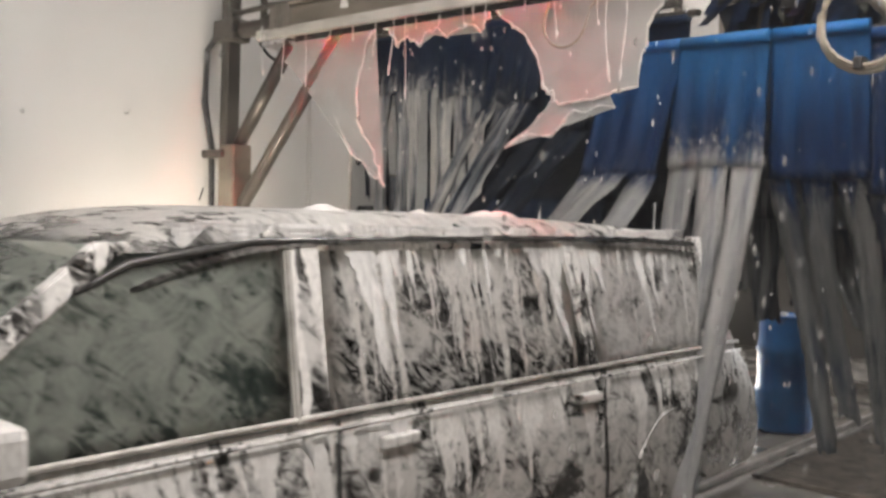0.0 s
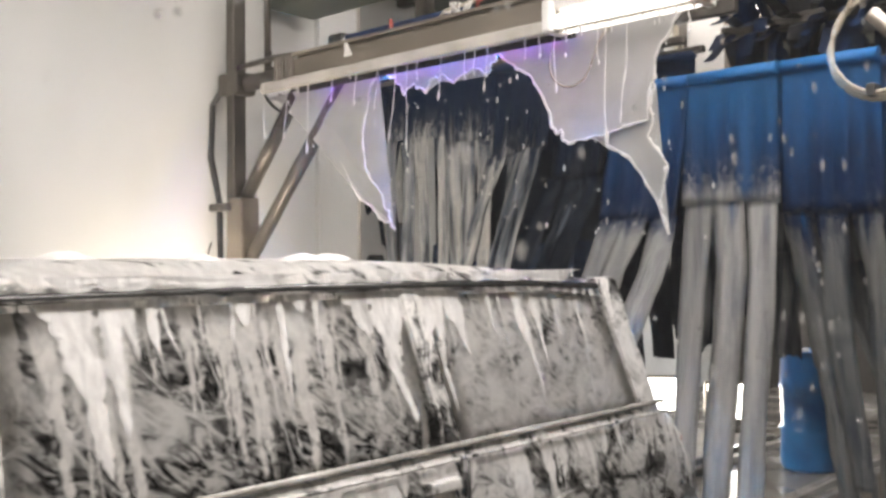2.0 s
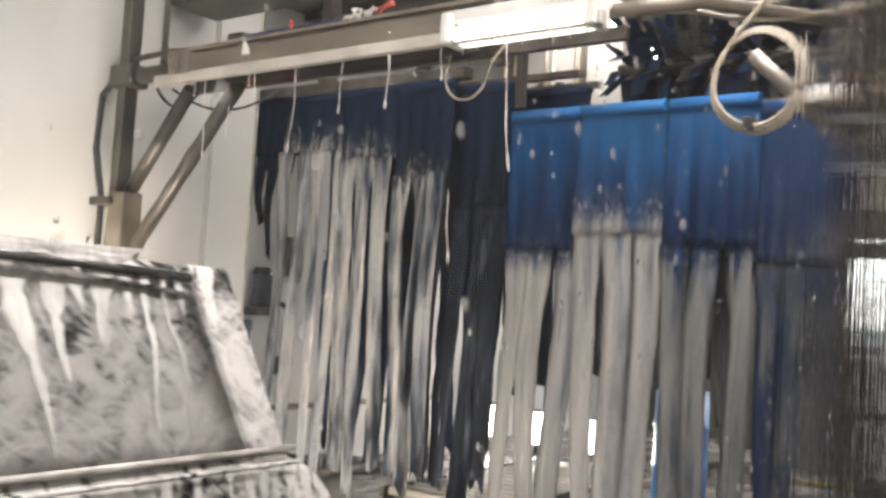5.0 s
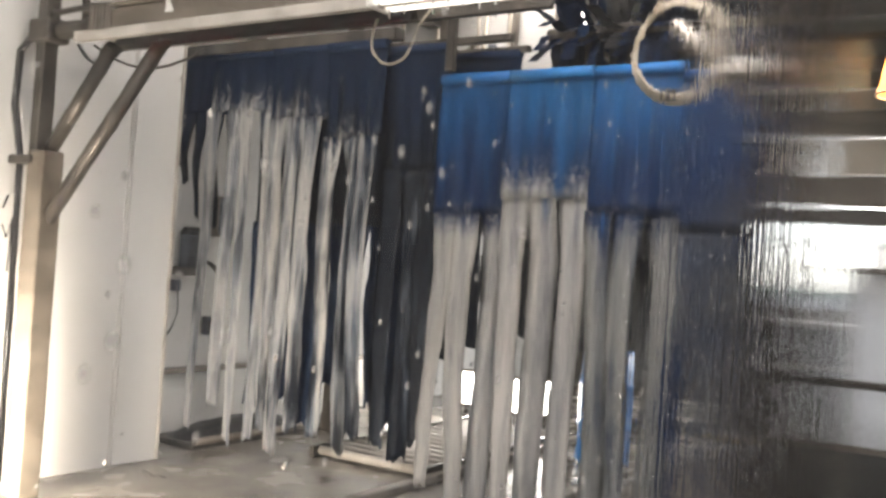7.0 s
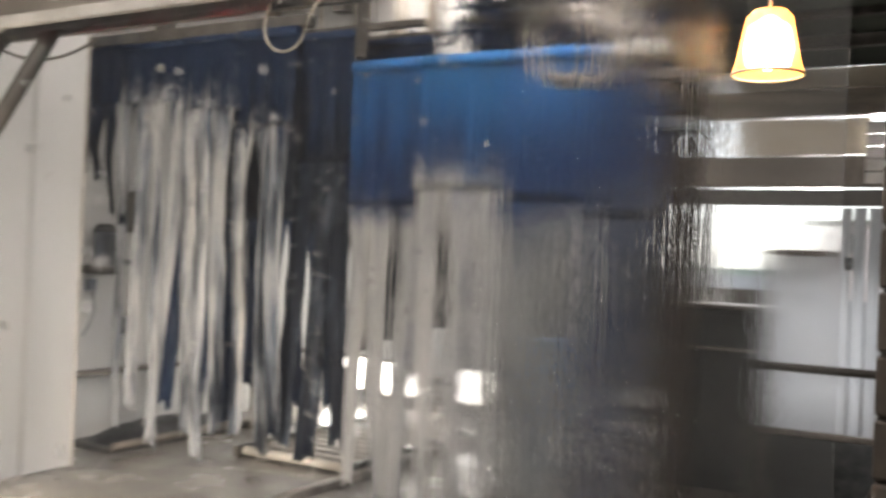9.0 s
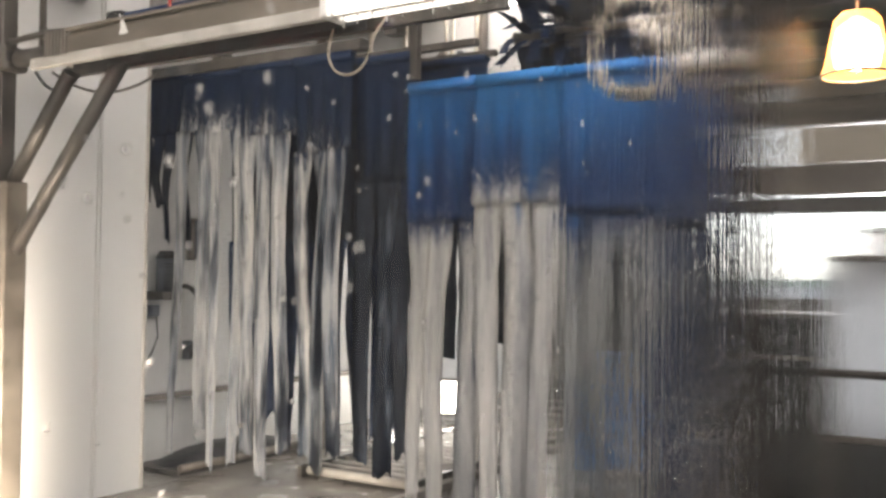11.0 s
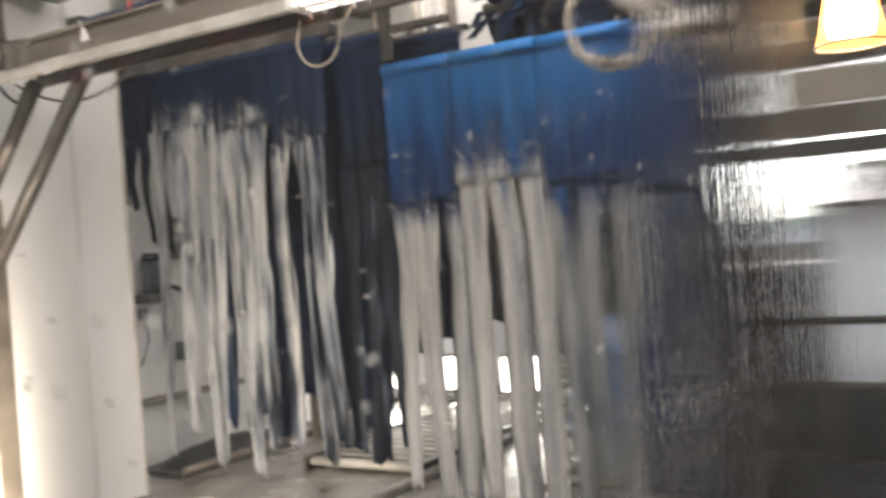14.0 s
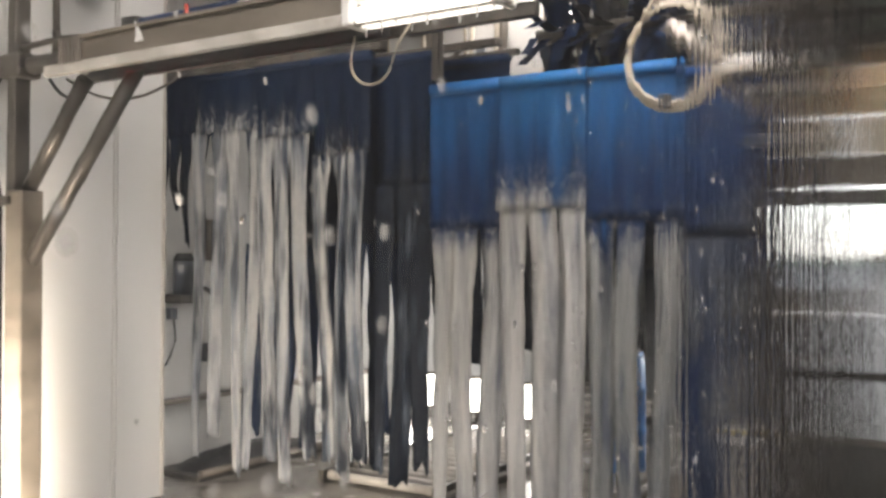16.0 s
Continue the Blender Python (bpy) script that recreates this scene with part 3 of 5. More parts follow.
def near_wall():
    w = struct("wall_near", box(B(), (3.52, -0.04, 0), (10.2, 0.165, 3.9)), M_BLOCK, "tan painted block wall with painted-in shade beside the window")
    # Unseen walls added behind the viewer; their pale paint feeds the glass veil.
    struct("wall_lobby", box(box(box(box(B(), (-4, -3.2, 0), (10.2, -3.1, 3.9)), (-4.1, -3.1, 0), (-4, 0.3, 3.9)), (-4, -3.1, 3.2), (10.2, 0.0, 3.3)), (10.2, -3.1, 0), (10.3, 0.2, 3.9)), M_LOBBY, "added cream lobby wall, unseen behind the viewer")
    struct("floor_lobby", box(B(), (-4, -3.1, -0.1), (10.2, 0.02, 0)), M_GROUND)
    # Added dark knee wall; it blacks out the bright strip beside the jamb.
    struct("wall_sill", box(B(), (3.62, 0.168, 0), (6.66, 0.34, 0.5), 0.01), M_BROWN)
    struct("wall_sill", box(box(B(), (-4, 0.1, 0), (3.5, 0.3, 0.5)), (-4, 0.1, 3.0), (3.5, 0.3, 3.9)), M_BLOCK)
    return w


def outside():
    struct("ground", box(B(), (12.06, -300, -0.3), (600, 300, -0.1)), M_GROUND, "grey asphalt street outside")
    r = random.Random(4)
    b = B()
    grid(b, 24, 6, lambda u, v: (230 + 60 * v, -60 + 150 * u, (1.2 + 3.2 * math.exp(-((u - 0.42) * 4) ** 2)) * math.sin(v * 1.57) + 0.4 * noise.noise((u * 9, v * 5, 0))))
    struct("hill", b, M_LEAF, "far dark wooded hill")
    for i in range(16):
        t = thing("conifer", "far dark green conifer on the hillside", "tree", "conifers on the hill", (215 + r.random() * 12, -8 + i * 3.6 + 2 * r.random(), -0.2))
        h = 3.0 + 2.6 * math.exp(-((i - 5) / 4.0) ** 2) + r.random()
        part("trunk", tube(B(), [(0, 0, 0), (0, 0, h * 0.5), (0, 0, h)], [0.16, 0.1, 0.02], 6), M_BARK, t)
        b = B()
        for k in range(70):
            z = h * (0.12 + 0.88 * k / 70)
            a, rad = r.random() * 6.28, (1 - k / 70) * h * 0.2 * (0.6 + 0.6 * r.random()) + 0.05
            c = Vector((math.cos(a) * rad, math.sin(a) * rad, z))
            s = 0.14 + 0.2 * r.random()
            vs = [b.verts.new(c + Vector((r.uniform(-s, s), r.uniform(-s, s), r.uniform(-s, s * 0.4)))) for _ in range(4)]
            for f in ((0, 1, 2), (0, 2, 3), (0, 3, 1), (1, 3, 2)):
                b.faces.new([vs[q] for q in f])
        part("crown", b, M_LEAF, t)
    # Added panels where a dark car seems to stand; they darken the ground.
    f = thing("fence", "dark low sheet metal panels added to darken the street view", "fence")
    for k in range(9):
        part("panel", box(B(), (13.2 + 0.02 * (k % 2), 1.4 + k * 0.5, -0.1), (13.24 + 0.02 * (k % 2), 1.89 + k * 0.5, 1.27), 0.006), M_DARKSTEEL, f)
    part("rail", box(B(), (13.15, 1.4, 1.0), (13.2, 5.9, 1.05)), M_STEEL, f)
    b = B()
    grid(b, 20, 14, lambda u, v: (14.0 + 3.0 * v, -3.2 + 4.2 * u, -0.12 + (0.75 + 0.2 * noise.noise((u * 4, v * 3, 2))) * math.sin(math.pi * v) ** 0.7 * math.sin(math.pi * u) ** 0.5))
    tagged(made("snow_bank", b, M_SNOW), "bank of old white snow beside the street", "snow")
    h = thing("house", "pale pink rendered house across the street", "building", place=(60, 2, -0.1))
    part("wall", box(B(), (0, -3, 0), (6, 7, 4.4)), M_PINK, h)
    part("roof", box(B(), (-0.3, -3.4, 4.4), (6.3, 7.4, 4.7)), M_STEEL, h)
    for y in (-1.5, 1.5, 4.5):
        wdw = part("window", box(B(), (-0.05, y, 2.9), (0.02, y + 1.1, 3.9)), M_TRIM, h)
        part("frame", box(B(), (-0.08, y - 0.06, 2.84), (-0.04, y + 1.16, 2.9)), M_WHITE, wdw)


far_wall()
entrance()
NEAR = near_wall()
outside()


def window_pane():
    p = struct("window_1", box(B(), (-3.9, 0.292, 0.5), (3.5, 0.298, 3.0)), pane_material(), "large viewing window wet with running water")
    p.visible_shadow = False
    part("window_frame", box(B(), (-4, 0.28, 2.995), (3.5, 0.31, 3.06)), M_DARKSTEEL, p)


window_pane()


# ---- foam arch ----
def foam_arch():
    a = thing("foam_arch", "beige steel foam arch spanning the wash bay", "car wash arch")
    ch = B()
    box(ch, (3.22, 2.5, 2.718), (3.46, 4.42, 2.78), 0.012)
    box(ch, (3.205, 2.5, 2.655), (3.235, 4.42, 2.76), 0.006)
    part("channel", ch, M_BEAM, a, "dull beige steel channel with wet stains")
    part("top_flange", box(B(), (3.19, 2.3, 2.775), (3.5, 4.3, 2.792)), M_BEAM, a)
    part("lip", box(B(), (3.195, 1.78, 2.605), (3.24, 4.6, 2.662), 0.006), M_LIP, a, "pale wet lower lip")
    part("back_lip", box(B(), (3.42, 1.78, 2.6), (3.46, 4.6, 2.662), 0.006), M_DARKSTEEL, a)
    for x in (3.292, 3.374):
        part("slot_plate", box(B(), (x, 2.45, 2.588), (x + 0.004, 4.36, 2.716)), M_RUBBER, a)
    part("end_cap", box(B(), (3.2, 4.28, 2.63), (3.47, 4.5, 2.80), 0.03), M_LIP, a, "ribbed grey end cap")
    for i in range(7):
        part("rib", box(B(), (3.192, 4.29 + 0.028 * i, 2.65), (3.2, 4.303 + 0.028 * i, 2.79)), M_STEEL, a)
    part("pipe", tube(B(), [(3.33, 4.4, 2.72), (3.33, 4.9, 2.72)], 0.05, 12), M_DARKSTEEL, a)
    part("pipe", tube(B(), [(3.27, 4.3, 2.8), (3.3, 4.6, 2.83), (3.33, 5.0, 2.83)], 0.018, 8), M_DARKSTEEL, a)
    pb = B()
    box(pb, (3.3, 5.02, 1.98), (3.4, 5.10, 3.88), 0.01)
    part("post", pb, M_DARKSTEEL, a, "dark square steel post")
    part("post_foot", box(B(), (3.27, 4.90, 0), (3.41, 5.06, 2.02), 0.012), M_BEAM, a, "tan sleeve on the post")
    part("clamp", box(B(), (3.27, 4.95, 2.66), (3.43, 5.15, 2.8), 0.02), M_DARKSTEEL, a)
    part("clamp", box(B(), (3.25, 5.0, 1.94), (3.45, 5.22, 1.99), 0.01), M_DARKSTEEL, a)
    part("brace", tube(B(), [(3.35, 4.95, 2.03), (3.35, 4.46, 2.6)], 0.042, 10), M_DARKSTEEL, a)
    part("brace", tube(B(), [(3.35, 4.93, 1.62), (3.35, 4.03, 2.62)], 0.042, 10), M_DARKSTEEL, a)
    part("hanger_pipe", tube(B(), [(3.5, 4.93, 2.86), (3.5, 4.95, 3.88)], 0.02, 8), M_STEEL, a)
    part("elbow", tube(B(), [(3.5, 4.93, 2.95), (3.5, 4.93, 2.83), (3.48, 4.8, 2.81), (3.4, 4.4, 2.8)], 0.026, 8), M_DARKSTEEL, a)
    for y, z, r in ((3.565, 2.81, 0.011),):
        part("red_cap", tube(B(), [(3.25, y, z - 0.03), (3.25, y, z + 0.05)], r, 8), M_RED, a, "small red plastic cap")
    part("end_pipe", tube(B(), [(3.34, 1.85, 2.7), (3.5, 1.5, 2.74), (4.1, 1.05, 2.76)], 0.03, 8), M_BEAM, a)
    for y in (2.2, 2.0):
        part("bracket", box(B(), (3.3, y, 2.76), (3.36, y + 0.03, 3.0)), M_STEEL, a)
    part("white_tag", grid(B(), 3, 3, lambda u, v: (3.185 + 0.01 * math.sin(u * 3), 3.86 - 0.07 * u * v, 2.81 - 0.11 * u)), M_WHITE, a, "small white cloth tag")
    wb = B()
    rr = random.Random(3)
    for k in range(5):
        y0 = 3.02 + 0.02 * k
        tube(wb, [(3.2, y0 + rr.uniform(-0.05, 0.05), 2.78 + rr.uniform(0, 0.07)) for _ in range(5)], 0.006, 5)
    part("cable_bundle", wb, M_WHITE, a, "tangle of pale cable ends")
    return a


foam_arch()


def roller_cover():
    t = thing("roller_cover", "dark blue plastic cover lying along the beam top", "cover")
    part("cover", box(B(), (3.36, 3.15, 2.792), (3.46, 4.06, 2.885), 0.02), mat("dark_blue_plastic", (0.006, 0.016, 0.05), (0.012, 0.035, 0.10), 0.4, 6), t)
    part("end_cap", box(B(), (3.35, 4.06, 2.792), (3.47, 4.18, 2.90), 0.015), M_TRIM, t, "black end cap")
    part("red_valve", tube(B(), [(3.30, 3.02, 2.80), (3.30, 3.02, 2.86), (3.30, 2.94, 2.88)], 0.014, 8), M_RED, t, "small red valve")
    part("feed_pipe", tube(B(), [(3.30, 3.3, 2.80), (3.30, 3.24, 2.85), (3.30, 2.98, 2.87)], 0.008, 6), M_HOSE, t)


roller_cover()


def light_bar():
    t = thing("light_bar", "lit white tube light fixture under the arch beam", "light fixture")
    part("housing", box(B(), (3.2, 1.80, 2.70), (3.42, 2.56, 2.76), 0.012), M_WHITE, t)
    part("diffuser", box(B(), (3.19, 1.84, 2.605), (3.30, 2.50, 2.68), 0.02), M_TUBE, t, "glowing frosted tube cover")
    part("end_cap", box(B(), (3.16, 2.50, 2.60), (3.31, 2.545, 2.74), 0.012), M_WHITE, t, "white end cap")
    part("end_cap", box(B(), (3.16, 1.80, 2.60), (3.31, 1.838, 2.72), 0.012), M_WHITE, t)
    for i in range(9):
        y = 1.84 + 0.075 * i
        part("drip", tube(B(), [(3.2, y, 2.605), (3.2, y, 2.575 - 0.012 * (i % 3))], [0.006, 0.003], 5), M_FOAM, t)
    return t


light_bar()


def colour_drum():
    """A many-sided light tube that turns in the slot of the arch; each side has its colour, some are unlit."""
    b = B()
    n, r, fin = 17, 0.03, 0.038
    ends = []
    for y in (2.5, 4.3):
        ends.append([b.verts.new((r * math.sin(2 * math.pi * (j + 0.5) / n), y, -r * math.cos(2 * math.pi * (j + 0.5) / n))) for j in range(n)])
    for j in range(n):
        f = b.faces.new((ends[0][j], ends[0][(j + 1) % n], ends[1][(j + 1) % n], ends[1][j]))
        f.material_index = -(j + 1) % n
    for f in (b.faces.new(ends[0][::-1]), b.faces.new(ends[1])):
        f.material_index = n
    bmesh.ops.recalc_face_normals(b, faces=b.faces[:])
    # dark fins part the colours from one another
    for j in range(n):
        a = 2 * math.pi * (j + 0.5) / n
        d, c = Vector((math.sin(a), 0, -math.cos(a))), Vector((math.cos(a), 0, math.sin(a))) * 0.0008
        q = [b.verts.new(d * k + Vector((0, y, 0)) + c * e) for e in (-1, 1) for k, y in ((r * 0.9, 2.5), (fin, 2.5), (fin, 4.3), (r * 0.9, 4.3))]
        for f in ((3, 2, 1, 0), (4, 5, 6, 7), (1, 2, 6, 5), (0, 1, 5, 4), (2, 3, 7, 6)):
            b.faces.new([q[k] for k in f]).material_index = n
    red, green, violet, amber, azure, purple, unlit = (1.0, 0.05, 0.04), (0.08, 0.9, 0.35), (0.16, 0.14, 1.0), (1.0, 0.6, 0.25), (0.01, 0.36, 1.0), (0.55, 0.12, 1.0), None
    sides = ((red, 3600), (green, 700), (violet, 900), (amber, 420), (unlit, 0), (azure, 5000), (purple, 700), (unlit, 0), (violet, 700), (red, 2800), (green, 650)) + ((unlit, 0),) * 6
    ob = made("colour_light_tube", b, glow("colour_light", *sides[0]))
    for c, s in sides[1:]:
        ob.data.materials.append(glow("colour_light", c, s) if c else M_RUBBER)
    ob.data.materials.append(M_RUBBER)
    ob.location = (3.335, 0, 2.68)
    return tagged(ob, "faceted colour-changing light tube in the foam arch slot", "light tube")


DRUM = colour_drum()


def hoses():
    t = thing("hose_coil", "coil of pale nylon hose hung from the arch", "hose")
    r = random.Random(8)
    for k in range(3):
        rad, off = 0.165 + 0.012 * k, 0.015 * k
        pts = [(3.46 + off + 0.01 * math.sin(3 * a), 1.25 + rad * math.cos(a) * 0.98, 2.395 + (rad + 0.012) * math.sin(a)) for a in [2 * math.pi * i / 36 for i in range(36)]]
        part("loop", tube(B(), pts, 0.0085, 8, True), M_HOSE, t)
    part("tail", tube(B(), [(3.46, 1.36, 2.52), (3.46, 1.33, 2.58), (3.45, 1.2, 2.72), (3.5, 0.95, 2.85), (4.1, 0.9, 2.9)], 0.011, 6), M_HOSE, t)
    part("tie", box(B(), (3.44, 1.255, 2.2), (3.52, 1.29, 2.25), 0.006), M_RUBBER, t, "black cable tie")
    for a, b, d in (((3.4, 1.8, 2.72), (4.05, 1.0, 2.95), 0.06), ((3.35, 1.75, 2.8), (4.1, 0.95, 2.88), 0.13)):
        tagged(made("hose", tube(B(), sag(a, b, d), 0.01, 6), M_HOSE), "thin pale hose slung along the arch", "hose")
    for dz, rad in ((0.0, 0.11), (0.03, 0.13)):
        t2 = made("air_hose", tube(B(), [(3.3, 4.95, 2.76 - dz), (3.3, 5.12, 2.74 - dz), (3.3, 5.22 + rad * 0.2, 2.62), (3.3, 5.24 + rad * 0.2, 2.3), (3.32, 5.2, 2.0), (3.32, 5.19, 1.2), (3.32, 5.18, 0.05)], 0.02, 8), M_RUBBER)
        tagged(t2, "black rubber hose running down the arch post", "hose")
    tagged(made("cable", tube(B(), sag((3.35, 4.62, 2.62), (3.6, 4.0, 2.62), 0.12), 0.008, 6), M_DARKSTEEL), "dark cable sagging under the arch", "cable")
    tagged(made("cable", tube(B(), sag((3.3, 4.7, 2.62), (3.4, 4.45, 2.6), 0.1), 0.01, 6), M_RUBBER), "dark cable sagging under the arch", "cable")
    tagged(made("cable", tube(B(), [(3.3, 5.26, 1.75), (3.3, 5.33, 1.62), (3.3, 5.25, 1.5), (3.3, 5.2, 1.62), (3.3, 5.22, 1.3)], 0.006, 5), M_RUBBER), "thin loose wire looped on the post", "cable")
    loop = [(3.33, 2.59, 2.64)] + arc((3.30, 2.49, 2.49), 0.112, 12, -165, 16, "yz") + [(3.31, 2.36, 2.54), (3.34, 2.30, 2.64)]
    tagged(made("hose", tube(B(), loop, 0.0058, 8), M_HOSE), "pale hose looped under the light bar", "hose")
    for a, b, d in (((5.4, 3.6, 2.85), (5.4, 3.05, 2.95), 0.14), ((5.3, 3.75, 2.9), (5.4, 3.3, 2.82), 0.1)):
        tagged(made("cable", tube(B(), sag(a, b, d), 0.014, 6), M_HOSE), "pale hose sagging between the cloth frames", "hose")


hoses()


# ---- cloth frames ----
HINGES = []


def strip_mesh(bm, pitch, ratio, length, seed, taper=0.2):
    """One strip of a slit cloth: as wide as its share of the head at the slit, narrower below, curled and uneven."""
    r = random.Random(seed)
    ph, amp, tw = r.random() * 6, r.uniform(0.006, 0.02), r.uniform(-0.3, 0.3)
    curl = r.uniform(-0.02, 0.03)

    def place(u, v):
        d = v * length
        k = min(1.0, d / 0.35)
        w = pitch * (1.0 + (ratio - 1.0) * k * k * (3 - 2 * k))
        w *= 1 - taper * v * v
        w *= 1 + k * (0.09 * noise.noise((seed, d * 2.4, 0)) + 0.035 * noise.noise((seed + 5, d * 15, 0)))
        y = (u - 0.5) * w
        z = -d - (0.07 * noise.noise((u * 3 + seed, 0, 0)) + 0.03 * abs(u - 0.5) if v == 1 else 0)
        s = tw * v * k
        x = k * (amp * math.sin(v * 5 + ph) + curl * math.cos(u * 6.28) + 0.012 * noise.noise((u * 2.5 + seed, d * 4, 3)))
        return (x + y * math.sin(s), y * math.cos(s) + 0.02 * k * math.sin(v * 4 + ph * 2), z)

    grid(bm, 6, 44, place, 0.005)
    return bm


def panel(name, x, y0, y1, top, slit, ends, look_of, label, group, seed, ratio=0.85, sweep=0.0):
    """A hanging cloth panel, slit into strips below. ends: heights of the strips' lower ends; look_of: its colours and foam line."""
    t = thing(name, label, "wash cloth", group, (x, (y0 + y1) / 2, top))
    w = y1 - y0
    r = random.Random(seed)
    line = look_of.pop("line")
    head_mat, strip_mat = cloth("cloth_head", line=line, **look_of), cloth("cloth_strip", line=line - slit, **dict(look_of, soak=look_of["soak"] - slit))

    def place(u, v):
        fold = 0.02 * math.sin(u * 9 + seed) + 0.014 * math.sin(u * 23 + seed * 2)
        return (fold * v + 0.03 * math.sin(v * 2) * math.sin(u * 4 + seed), (u - 0.5) * w * 0.985, -v * (slit + 0.012))

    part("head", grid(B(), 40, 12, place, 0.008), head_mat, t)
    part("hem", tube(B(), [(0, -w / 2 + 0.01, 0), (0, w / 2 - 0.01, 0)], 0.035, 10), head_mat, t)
    n = len(ends)
    pitch = w * 0.985 / n
    for i, e in enumerate(ends):
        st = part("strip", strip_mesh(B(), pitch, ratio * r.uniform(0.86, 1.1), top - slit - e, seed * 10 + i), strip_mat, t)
        fold = place((i + 0.5) / n, 1.0)[0]
        st.location = (fold - 0.012 - 0.006 * (i % 2), -w * 0.4925 + pitch * (i + 0.5), -slit)
        HINGES.append((st, st.location.copy(), "strip", sweep, r.random()))
    HINGES.append((t, t.location.copy(), "panel", sweep, r.random()))
    return t


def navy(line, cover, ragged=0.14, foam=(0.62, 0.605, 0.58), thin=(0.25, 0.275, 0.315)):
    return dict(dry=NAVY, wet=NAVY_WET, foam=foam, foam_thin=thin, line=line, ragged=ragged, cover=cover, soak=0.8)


def blue(line, cover, ragged=0.09, dry=BLUE, foam=(0.50, 0.49, 0.475), thin=(0.30, 0.305, 0.31)):
    return dict(dry=dry, wet=BLUE_WET, foam=foam, foam_thin=thin, line=line, ragged=ragged, cover=cover, soak=0.6)


GA, GB = "dark foam-soaked wash cloths", "bright blue wash cloths"
LA = "navy wash cloth panel slit into foam-soaked strips"
LB = "bright blue wash cloth panel with grey wet strips"
LD = "navy wash cloth panel slit into dark wet strips"
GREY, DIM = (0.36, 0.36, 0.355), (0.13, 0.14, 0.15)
panel("wash_cloth", 5.0, 5.28, 5.80, 3.0, 0.45, (1.68, 1.75, 2.02, 2.05), navy(0.9, 0.25), "short navy wash cloth panel with dark strips", GA, 1, 0.8)
panel("wash_cloth", 5.02, 4.78, 5.42, 2.98, 0.42, (0.16, 0.13, 0.36, 0.2), navy(0.36, 1.08, 0.12), LA, GA, 2, 0.76)
panel("wash_cloth", 5.0, 4.27, 4.80, 2.98, 0.50, (0.3, 0.12, 0.26), navy(0.45, 1.02, 0.13), LA, GA, 3, 0.78)
panel("wash_cloth", 4.98, 3.76, 4.28, 2.96, 0.62, (0.34, 0.22, 0.3), navy(0.66, 0.92, 0.15, thin=(0.15, 0.19, 0.25)), LA, GA, 4, 0.8, sweep=0.5)
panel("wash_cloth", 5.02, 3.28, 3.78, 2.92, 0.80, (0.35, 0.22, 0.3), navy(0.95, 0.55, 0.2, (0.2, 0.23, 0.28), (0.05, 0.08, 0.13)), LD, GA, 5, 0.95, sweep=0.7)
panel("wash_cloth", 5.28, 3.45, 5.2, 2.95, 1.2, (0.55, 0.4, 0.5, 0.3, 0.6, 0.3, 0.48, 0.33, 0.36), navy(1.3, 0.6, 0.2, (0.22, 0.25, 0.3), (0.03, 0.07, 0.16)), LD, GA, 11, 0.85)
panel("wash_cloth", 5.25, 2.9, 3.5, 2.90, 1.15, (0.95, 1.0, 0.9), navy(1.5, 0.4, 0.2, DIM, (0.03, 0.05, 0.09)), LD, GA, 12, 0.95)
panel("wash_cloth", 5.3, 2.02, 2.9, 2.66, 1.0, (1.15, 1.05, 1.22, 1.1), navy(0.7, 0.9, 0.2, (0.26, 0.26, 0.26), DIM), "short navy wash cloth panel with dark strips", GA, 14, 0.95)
panel("wash_cloth", 4.74, 2.655, 3.16, 2.63, 0.80, (0.14, 0.12, 0.2), blue(0.86, 1.4, 0.05, (0.009, 0.076, 0.22)), LB, GB, 6, 0.97, sweep=0.75)
panel("wash_cloth", 4.70, 2.14, 2.67, 2.62, 0.70, (0.12, 0.1, 0.14), blue(0.60, 1.3, 0.06, foam=(0.58, 0.565, 0.55)), LB, GB, 7, 0.95, sweep=0.22)
# The next two have shade painted in: deeper blue, greyer foam.
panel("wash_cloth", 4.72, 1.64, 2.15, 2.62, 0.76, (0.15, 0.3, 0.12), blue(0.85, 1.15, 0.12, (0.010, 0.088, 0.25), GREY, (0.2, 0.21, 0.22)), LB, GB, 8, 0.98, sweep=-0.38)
panel("wash_cloth", 4.76, 1.2, 1.66, 2.58, 0.8, (0.2, 0.15, 0.25), blue(0.7, 0.85, 0.25, (0.005, 0.03, 0.10), (0.18, 0.185, 0.19), (0.06, 0.07, 0.08)), "blue wash cloth panel with painted shade and dark wet strips", GB, 9, 0.92, sweep=-0.45)
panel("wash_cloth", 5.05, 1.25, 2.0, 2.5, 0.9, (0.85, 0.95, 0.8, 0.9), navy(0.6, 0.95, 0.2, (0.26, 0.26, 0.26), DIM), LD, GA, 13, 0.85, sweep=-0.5)


